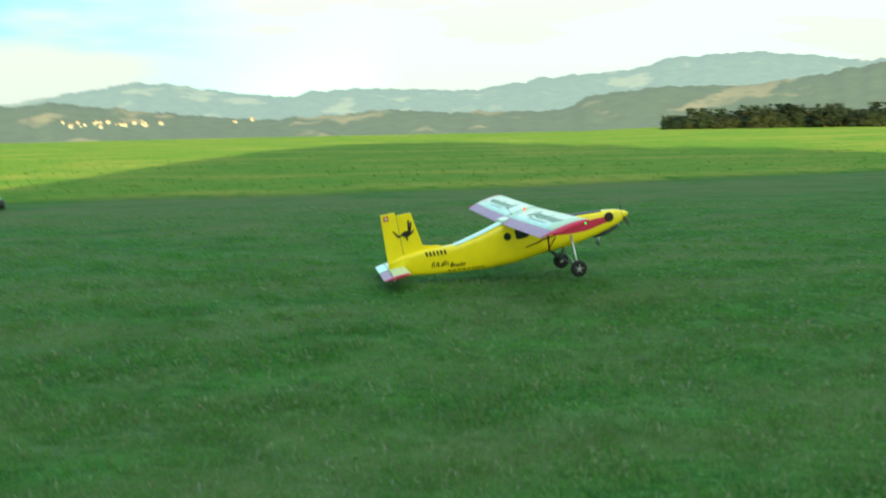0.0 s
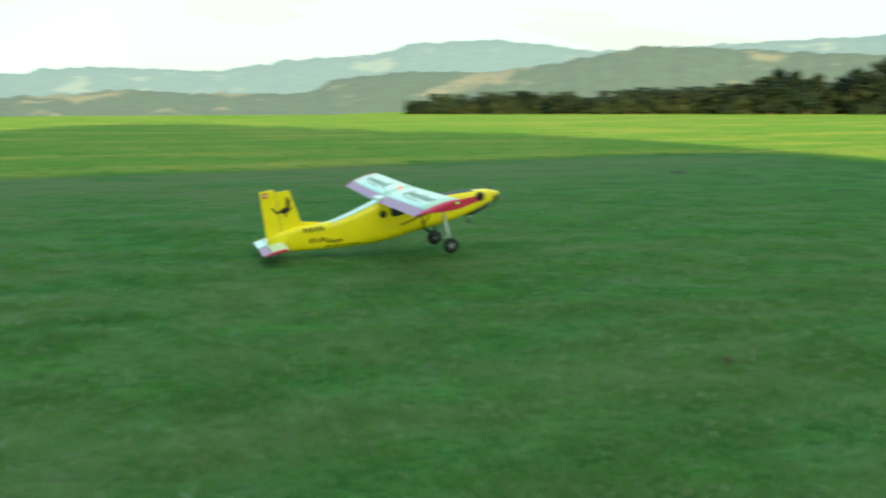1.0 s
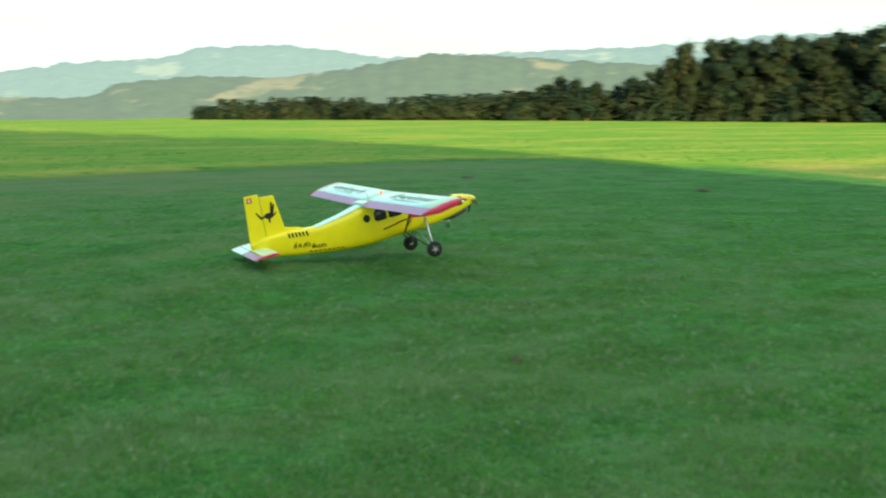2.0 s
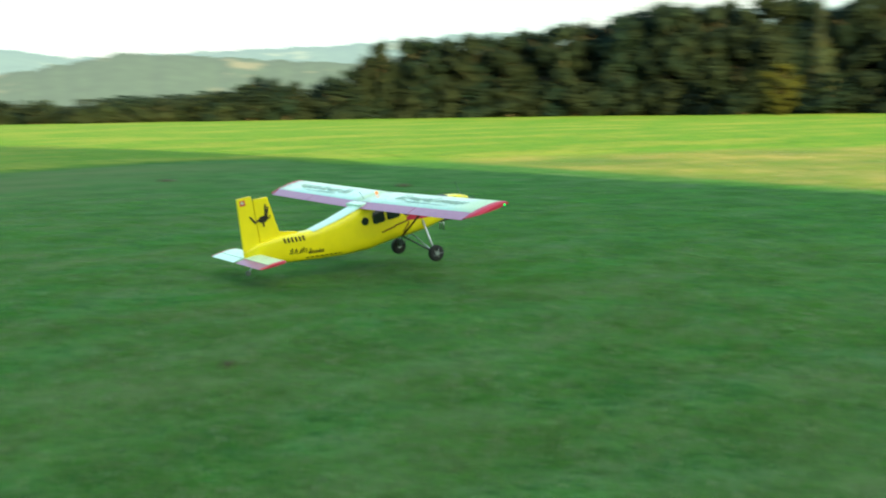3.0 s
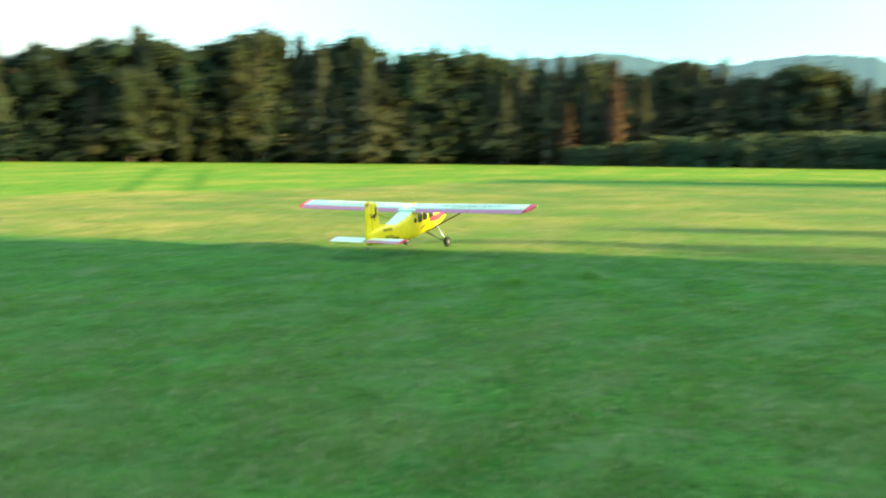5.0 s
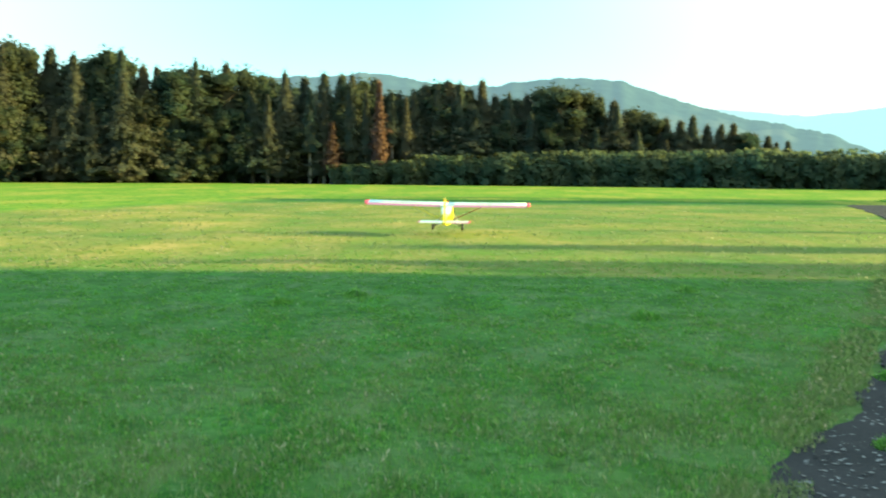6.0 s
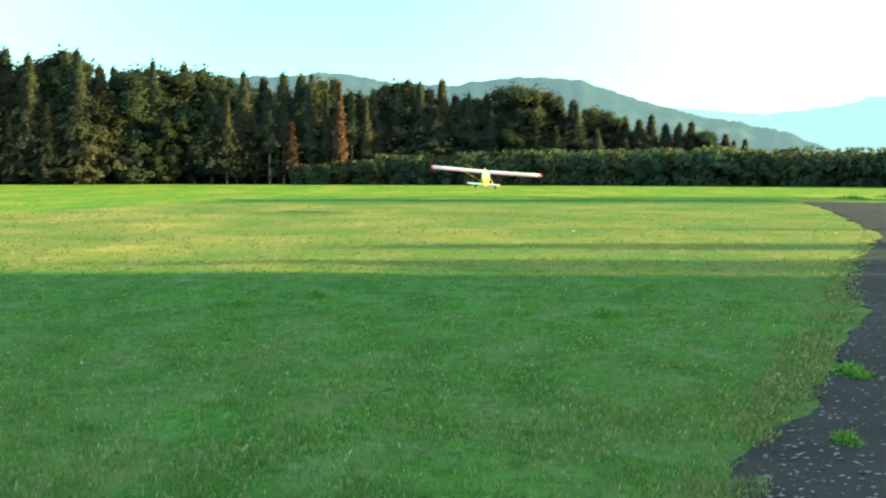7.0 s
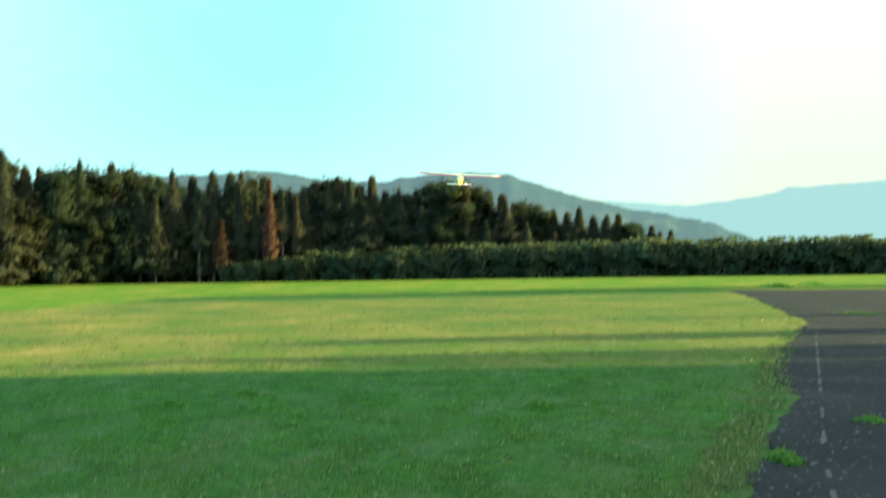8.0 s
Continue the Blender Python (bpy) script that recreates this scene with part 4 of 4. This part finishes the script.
        part("flag", slab([(-1.655, 0.965), (-1.605, 0.965), (-1.605, 1.012), (-1.652, 1.012)], 0.002, at=side * 0.0135), RED, rudder, "red flag square")
        part("cross", join(slab([(-1.647, 0.984), (-1.613, 0.984), (-1.613, 0.993), (-1.647, 0.993)], 0.002, at=side * 0.0155), slab([(-1.634, 0.972), (-1.625, 0.972), (-1.625, 1.006), (-1.634, 1.006)], 0.002, at=side * 0.0156)), WHITE, rudder, "white cross")
        part("tailplane", loft([airfoil(side * y, -1.57, -1.825, 0.495, 0.024, 0.0, (0.0, 0.62)) for y in (0.012, 0.3, 0.555)]), WHITE, root, "white tailplane")
        part("elevator", loft([airfoil(side * y, -1.57, -1.825, 0.495, 0.024, 0.0, (0.65, 1.0)) for y in (0.03, 0.3, 0.555)]), LILAC if side < 0 else WHITE, root, "elevator")
        part("tail_tip", loft([airfoil(side * y, a, b, 0.495, c) for y, a, b, c in ((0.556, -1.568, -1.827, 0.026), (0.595, -1.585, -1.815, 0.018))]), RED, root, "red tailplane tip")
    # tail wheel
    part("tail_leg", rod((-1.66, 0, 0.425), (-1.715, 0, 0.375), 0.009), SILVER, root)
    part("tail_wheel", disc(0.026, 0.016, (-1.725, 0, 0.368), 16), TAIL_TYRE, root, "grey tail wheel")
    # main gear
    wheels = []
    for side in (-1, 1):
        part("gear_leg", rod((0.055, side * 0.12, 0.40), (0.0, side * 0.335, 0.085), 0.012), SILVER, root, "bright tubular gear leg")
        part("gear_brace", rod((-0.16, side * 0.06, 0.27), (-0.005, side * 0.33, 0.085), 0.008), STEEL, root)
        part("gear_brace", rod((-0.02, -side * 0.02, 0.255), (0.0, side * 0.33, 0.080), 0.006), SILVER, root)
        wheel = tagged(new("wheel"), "black model wheel with a bright hub")
        wheel.parent = root
        part("tyre", disc(0.078, 0.052, (0, 0, 0), 26), RUBBER, wheel, "black rubber tyre")
        part("hub", join(disc(0.026, 0.056, (0, 0, 0), 16), *[rod((0.012 * math.cos(a), side * 0.03, 0.012 * math.sin(a)), (0.044 * math.cos(a), side * 0.028, 0.044 * math.sin(a)), 0.003, 6) for a in (0, 1.257, 2.513, 3.77, 5.027)]), SILVER, wheel, "bright metal hub")
        wheels.append((wheel, side))
    # nose
    spinner = [[(x, r * math.cos(2 * math.pi * k / 20), 0.415 + r * math.sin(2 * math.pi * k / 20)) for k in range(20)] for x, r in ((0.612, 0.050), (0.632, 0.047), (0.660, 0.034), (0.682, 0.018), (0.690, 0.006))]
    part("spinner", smooth(loft(spinner)), YELLOW, root, "yellow spinner")
    prop = part("propeller", join(*[loft([[Matrix.Rotation(k * 2.094, 3, "X") @ Vector((c * math.sin(tw) + q * math.cos(tw) * 0.12, c * math.cos(tw) - q * 0.1 * math.sin(tw), rr)) for c, q in ((-w, 0), (0, 0.02), (w, 0), (0, -0.02))]
                                          for rr, w, tw in ((0.03, 0.012, 1.0), (0.08, 0.018, 0.7), (0.14, 0.017, 0.45), (0.20, 0.008, 0.3))]) for k in range(3)]), STEEL, root, "dark three-blade propeller")
    part("beacon", disc(0.012, 0.026, (-0.30, 0.0, 0.730), 12, "Z"), AMBER, root, "amber beacon lens")
    part("antenna", rod((-0.42, 0.03, 0.68), (-0.46, 0.03, 0.78), 0.002), STEEL, root)
    return root, wheels, prop


AMBER = glowing("beacon_lamp", (1.0, 0.20, 0.02), 0.3)
TAIL_TYRE = painted("grey_tyre", (0.20, 0.22, 0.21), 0.7)
GREEN_LIGHT = glowing("green_lamp", (0.0, 0.9, 0.10), 0.6)
RED_LIGHT = glowing("red_lamp", (1.0, 0.03, 0.01), 0.6)
plane, plane_wheels, propeller = model_plane()


# ---- asphalt, grass and small things on the ground ----
def asphalt_path():
    edge = [(2.0, -0.9), (3.5, -1.1), (5.0, -1.47), (5.6, -1.62), (6.0, -1.87), (6.65, -2.17), (7.0, -2.57), (7.75, -2.87), (8.6, -3.37), (9.2, -3.59), (10.0, -3.97),
            (11.3, -4.67), (12.4, -5.22), (14.0, -5.57), (15.8, -6.37), (18.5, -7.47), (21.6, -9.07), (24.5, -10.47), (27.3, -11.67), (31.7, -13.0), (39.9, -15.5), (52.0, -18.6), (55, -20), (60, -24), (66, -34), (60, -40), (24, -17.5), (12, -14), (2, -8)]
    pts = []
    for i, (a, b) in enumerate(zip(edge, edge[1:] + edge[:1])):
        n = 10 if i < 22 else 2
        for k in range(n):
            f = k / n
            x, y = a[0] + (b[0] - a[0]) * f, a[1] + (b[1] - a[1]) * f
            s = min(1.0, 0.18 + 0.02 * x) if i < 22 else 0
            pts.append((x, y + s * (0.34 * noise.noise((x * 1.6, y * 1.6, 5)) + 0.16 * noise.noise((x * 5, y * 5, 8)))))
    bm = slab(pts, 0.05, "XY", -0.080)
    me = bpy.data.meshes.new("asphalt")
    bm.to_mesh(me)
    bm.free()
    me.materials.append(ASPHALT)
    return tagged(new("road", me), "old grey asphalt apron with a crumbling edge", "road", kind="structure")


asphalt_path()


def on_road(x, y):
    if x < 2 or x > 60:
        return False
    return y < np.interp(x, ROAD_X, ROAD_Y) + 0.12 * noise.noise((x * 2, y * 2, 5))


def upward(rng, n):
    """Shading normals of a lawn: up, with some scatter."""
    v = np.array([0, 0, 1.0]) + rng.normal(0, 0.22, (n, 3))
    return v / np.linalg.norm(v, axis=1, keepdims=True)


def tufts(name, label, count, r0, r1, az0, az1, blades_each, height, width, mat, seed, keep):
    """Grass blades over a ring of ground, thinner and broader as it goes out; width is that at one metre off."""
    rng = np.random.default_rng(seed)
    r = r0 * (r1 / r0) ** rng.uniform(0, 1, count)
    a = np.radians(rng.uniform(az0, az1, count))
    x, y = r * np.sin(a), r * np.cos(a)
    ok = np.array([keep(float(p), float(q)) for p, q in zip(x, y)])
    x, y, r = x[ok], y[ok], r[ok]
    fade = np.clip((r1 - r) / (0.45 * r1), 0, 1) ** 0.7
    z = np.array([0.025 * wobble(p, q, 0.35) - 0.07 + 0.08 * zones(p, q)[0] for p, q in zip(x, y)])
    quads = []
    for _ in range(blades_each):
        n = len(x)
        bx, by = x + rng.normal(0, 0.025, n), y + rng.normal(0, 0.025, n)
        ang, lean = rng.uniform(0, 2 * math.pi, n), rng.uniform(0.1, 0.9, n)
        h, w = height * rng.uniform(0.4, 1.3, n) * fade, width * r * rng.uniform(0.6, 1.3, n)
        ux, uy = np.cos(ang), np.sin(ang)
        tip_x, tip_y = bx - uy * h * lean, by + ux * h * lean
        mid_x, mid_y = bx - uy * h * lean * 0.35, by + ux * h * lean * 0.35
        base = np.stack([bx, by, z - 0.005], 1)
        left = np.stack([mid_x - ux * w, mid_y - uy * w, z + h * 0.55], 1)
        right = np.stack([mid_x + ux * w, mid_y + uy * w, z + h * 0.55], 1)
        tip = np.stack([tip_x, tip_y, z + h], 1)
        quads.append(np.stack([base, right, tip, left], 1))
    return tagged(new(name, cards(name, np.concatenate(quads), mat, upward(rng, len(x) * blades_each))), label, "grass", kind="stuff")


PATCH = random.Random(8)


def open_grass(x, y):
    """The blades stand closer in some patches of the lawn than in others."""
    thick = 0.5 + 1.1 * wobble(x, y * 1.6, 1.3) + 0.7 * wobble(x, y, 3.7)
    return PATCH.random() < max(0.3, thick) and not on_road(x, y)


def at_edge(x, y):
    if not 3 < x < 40:
        return False
    return on_road(x, y - 0.35) != on_road(x, y + 0.10) and wobble(x, y, 1.1) > -0.22


def beyond_line(x, y):
    t, d = zones(x, y)
    return t > 0.5 and not on_road(x, y)


def on_hay(x, y):
    return zones(x, y)[1] > 0.25 and wobble(x, y, 0.9) > -0.1 and not on_road(x, y)


tufts("grass_blades", "short mown green grass of the airfield", 125000, 3.4, 22.0, -24, 118, 3, 0.034, 0.0006, BLADE, 1, open_grass)
tufts("grass_tips", "paler longer tips in the near lawn", 56000, 3.4, 13.0, -24, 118, 3, 0.050, 0.0005, EDGE, 6, open_grass)
tufts("meadow_grass", "taller meadow grass beyond the mown strip", 6000, 21.0, 60.0, -24, 118, 2, 0.05, 0.0006, WEED, 3, beyond_line)
tufts("hay_tufts", "dry stalks and tufts left on the mown hay", 15000, 17.5, 62.0, 30, 118, 2, 0.055, 0.0004, EDGE, 9, on_hay)
tufts("edge_weeds", "rough weeds along the crumbling asphalt edge", 44000, 4.0, 30.0, 95, 122, 3, 0.05, 0.0007, EDGE, 4, at_edge)


def flecks():
    """Pale leaves and stones strewn over the asphalt."""
    rng = np.random.default_rng(12)
    quads = []
    while len(quads) < 3600:
        x = float(3.5 + 40 * rng.random() ** 2.4)
        y = float(np.interp(x, ROAD_X, ROAD_Y)) - 0.1 - float(rng.exponential(0.35 + 0.10 * x))
        if on_road(x, y):
            s, a = rng.uniform(0.008, 0.024), rng.uniform(0, 6.28)
            u = np.array([math.cos(a), math.sin(a), rng.uniform(-.25, .25)]) * s
            v = np.array([-math.sin(a), math.cos(a), rng.uniform(-.25, .25)]) * s * rng.uniform(0.4, 0.9)
            c = np.array([x, y, -0.046])
            quads.append([c - u, c - v * 0.8, c + u, c + v])
    tagged(new("fallen_leaves", cards("fallen_leaves", quads, FLECK)), "pale dry leaves strewn over the asphalt", "leaves", kind="stuff")


flecks()


def village():
    """Small pale houses on the slope of the lower hills."""
    rng = random.Random(4)
    first = None
    for _ in range(30):
        a = rng.choice((-18.0, -17.2, -16.5, -15.6, -14.9, -14.2, -10.2, -9.2)) + rng.uniform(-0.4, 0.4)
        d = 1700 + rng.uniform(-25, 25)
        el = 0.10 + 0.03 * (a + 18) / 9 + rng.uniform(-0.12, 0.14)
        m = Matrix.Translation(arc(a, d, d * math.tan(radians(el)) - 2)) @ Matrix.Rotation(rng.uniform(0, 3.1), 4, "Z") @ Matrix.Scale(rng.uniform(0.22, 0.55), 4)
        if first is None:
            first = tagged(new("village_house"), "small pale house on the far hillside", "house", "village houses")
            part("wall", slab([(-4, -3), (4, -3), (4, 3), (-4, 3)], 7, "XY", -1), STUCCO, first, "pale rendered wall")
            roof = bmesh.new()
            v = [roof.verts.new(p) for p in ((-4.5, -3.5, 2.5), (4.5, -3.5, 2.5), (4.5, 3.5, 2.5), (-4.5, 3.5, 2.5), (-4.5, 0, 5), (4.5, 0, 5))]
            for f in ((0, 1, 5, 4), (2, 3, 4, 5), (0, 4, 3), (1, 2, 5), (3, 2, 1, 0)):
                roof.faces.new([v[i] for i in f])
            part("roof", roof, TILES, first, "brown pitched roof")
            home = m
        else:
            copy_thing(first, m)
    first.matrix_basis = home


def clump(name, label, cat, x, y, radius, height, count, mat, seed):
    """A tuft of longer grass standing out of the lawn."""
    rng = np.random.default_rng(seed)
    a, r = rng.uniform(0, 6.28, count), radius * np.sqrt(rng.uniform(0, 1, count))
    bx, by = x + r * np.cos(a) * 1.6, y + r * np.sin(a)
    h = height * rng.uniform(0.5, 1.2, count) * (1.15 - r / radius)
    t, lean, w = rng.uniform(0, 6.28, count), rng.uniform(0.2, 0.9, count), rng.uniform(0.003, 0.008, count) * (1 + 0.08 * math.hypot(x, y))
    z = np.full(count, -0.07)
    ux, uy = np.cos(t), np.sin(t)
    base = np.stack([bx, by, z], 1)
    left = np.stack([bx - ux * w, by - uy * w, z + 0.55 * h], 1)
    right = np.stack([bx + ux * w, by + uy * w, z + 0.55 * h], 1)
    tip = np.stack([bx - uy * h * lean, by + ux * h * lean, z + h], 1)
    return tagged(new(name, cards(name, np.stack([base, right, tip, left], 1), mat, upward(rng, count))), label, cat, kind="stuff")


def soil_patch(x, y, r, seed):
    """A low mound of bare earth, like a molehill."""
    rng = random.Random(seed)
    bm = bmesh.new()
    rings = []
    for f, z in ((1.0, -0.075), (0.75, -0.045), (0.4, -0.025)):
        rings.append([bm.verts.new((x + 1.5 * r * f * math.cos(k * 0.449) * rng.uniform(0.8, 1.2), y + r * f * math.sin(k * 0.449) * rng.uniform(0.8, 1.2), z + rng.uniform(-.006, .006))) for k in range(14)])
    for p, q in zip(rings, rings[1:]):
        for k in range(14):
            bm.faces.new((p[k], p[(k + 1) % 14], q[(k + 1) % 14], q[k]))
    bm.faces.new(rings[-1])
    me = bpy.data.meshes.new("molehill")
    smooth(bm).to_mesh(me)
    bm.free()
    me.materials.append(SOIL)
    tagged(new("molehill", me), "low mound of brown earth in the lawn", "molehill")


CLUMPS = ((13.8, 1.05, 0.16, 0.13, 160), (11.93, -2.16, 0.18, 0.11, 160), (13.0, 1.87, 0.14, 0.11, 130), (14.65, -3.16, 0.2, 0.10, 140), (6.3, -2.54, 0.10, 0.10, 160),
          (8.43, -3.42, 0.16, 0.12, 220), (8.3, -3.4, 0.12, 0.10, 130), (10.27, -5.02, 0.2, 0.08, 170), (29.6, -14.2, 0.7, 0.09, 260), (57.5, -23.0, 1.2, 0.28, 420), (61.0, -26.5, 1.0, 0.25, 380))
MOLEHILLS = ((3.1, 6.02, 0.032), (12.72, 17.26, 0.10), (10.15, 22.1, 0.12))
LINE_POINTS = ((6.2, -2.85), (8.41, -3.74), (10.95, -4.85), (15.7, -6.91), (23.3, -10.2))
for i, (cx, cy, cr, ch, cn) in enumerate(CLUMPS):
    clump("grass_clump", "dark green clump of longer grass", "grass clump", cx, cy, cr, ch, cn, BLADE, 40 + i)
for i, (cx, cy, cr) in enumerate(MOLEHILLS):
    soil_patch(cx, cy, cr, i)


def equipment_bag():
    """A small dark thing of unknown kind at the mowing line, shaped as a bag."""
    root = tagged(new("equipment_bag"), "small dark thing on the grass, shaped as a bag with a pale strap", "bag")
    rings = [[(x, w * math.cos(k * math.pi / 6), 0.11 + h * math.sin(k * math.pi / 6)) for k in range(12)] for x, w, h in ((-0.20, 0.05, 0.05), (-0.18, 0.10, 0.09), (0, 0.12, 0.11), (0.18, 0.10, 0.09), (0.20, 0.05, 0.05))]
    part("body", smooth(loft(rings)), BLACK, root, "dark cloth body")
    arch = [(0.13 * math.cos(a), 0.0, 0.20 + 0.09 * math.sin(a)) for a in [k * math.pi / 8 for k in range(9)]]
    part("strap", smooth(tapered(arch, [0.012] * 9, 6)), WHITE, root, "pale carrying strap")
    root.matrix_basis = pose(-8.33, 20.95, -0.06, 0, 0, 20)


equipment_bag()


def painted_line():
    """A worn pale line along the asphalt."""
    pts = LINE_POINTS
    rng = random.Random(2)
    bm = bmesh.new()
    for (x0, y0), (x1, y1) in zip(pts, pts[1:]):
        n = max(2, int(math.hypot(x1 - x0, y1 - y0) / 0.35))
        for k in range(n):
            if rng.random() < 0.45:
                continue
            a, b = k / n, (k + rng.uniform(0.6, 1.0)) / n
            d = Vector((x1 - x0, y1 - y0)).normalized()
            s = Vector((-d.y, d.x)) * rng.uniform(0.010, 0.024)
            p, q = Vector((x0 + (x1 - x0) * a, y0 + (y1 - y0) * a)), Vector((x0 + (x1 - x0) * b, y0 + (y1 - y0) * b))
            lo = [bm.verts.new((*v, -0.056)) for v in (p - s, q - s, q + s, p + s)]
            hi = [bm.verts.new((*v, -0.051)) for v in (p - s, q - s, q + s, p + s)]
            bm.faces.new(hi)
            for j in range(4):
                bm.faces.new((lo[j], lo[(j + 1) % 4], hi[(j + 1) % 4], hi[j]))
    me = bpy.data.meshes.new("worn_line")
    bm.to_mesh(me)
    bm.free()
    me.materials.append(LINE)
    tagged(new("trim_worn_line", me), "worn pale line along the asphalt", "marking", kind="structure")


painted_line()


# ---- what moves ----
def attitude(x, y, z, heading, pitch, roll):
    """The aeroplane's pose: heading clockwise from +y, nose up, right wing down."""
    h, p, r = radians(heading), radians(pitch), radians(roll)
    fwd = Vector((math.sin(h) * math.cos(p), math.cos(h) * math.cos(p), math.sin(p)))
    left = Vector((-math.cos(h), math.sin(h), 0))
    up = fwd.cross(left)
    l2, u2 = math.cos(r) * left + math.sin(r) * up, -math.sin(r) * left + math.cos(r) * up
    m = Matrix((fwd, l2, u2)).transposed().to_4x4()
    m.translation = (x, y, z)
    return m


FLIGHT = [
    (0.0, 1.259, 11.002, -0.03, 82.31, 13.66, -0.83), (0.5, 1.789, 11.046, -0.03, 86.32, 13.85, -0.87), (1.0, 2.576, 11.208, -0.03, 89.0, 13.48, -0.3),
    (1.2, 2.924, 11.329, -0.03, 89.6, 13.54, -0.86), (2.3, 5.009, 10.299, -0.03, 92.01, 12.77, -2.63), (2.5, 5.397, 9.966, -0.02, 92.07, 12.22, -3.34),
    (3.0, 6.576, 8.696, 0.005, 96.57, 12.02, -0.5), (3.5, 7.94, 7.45, 0.025, 100.2, 11.09, -2.03), (4.0, 10.32, 6.90, 0.01, 102.01, 8.44, -2.61),
    (4.5, 13.56, 5.609, -0.01, 106.2, 9.54, -0.89), (5.0, 17.062, 3.826, -0.01, 105.9, 9.7, -0.59), (5.2, 18.824, 3.017, -0.01, 104.4, 10.3, -0.03),
    (6.3, 31.369, -1.143, 0.05, 91.5, 6.76, 1.45), (6.5, 34.065, -1.739, 0.12, 92.58, 8.0, 2.4), (7.0, 41.055, -2.967, 0.78, 97.5, 10.5, 4.55),
    (7.5, 48.372, -4.57, 2.57, 101.5, 14.0, 5.3), (8.0, 55.956, -6.266, 5.27, 99.5, 16.0, 4.25)]


def motions():
    walk(plane, [(t, attitude(*row)) for t, *row in FLIGHT])
    for wheel, side in plane_wheels:
        walk(wheel, [(k * 0.1, Matrix.Translation((0, side * 0.36, 0.078)) @ Matrix.Rotation(radians(70 * k), 4, "Y")) for k in range(81)])
    hub = Matrix.Translation((0.628, 0, 0.415))
    walk(propeller, [(k * 0.1, hub @ Matrix.Rotation(radians(83 * k), 4, "X")) for k in range(81)])


village()
motions()
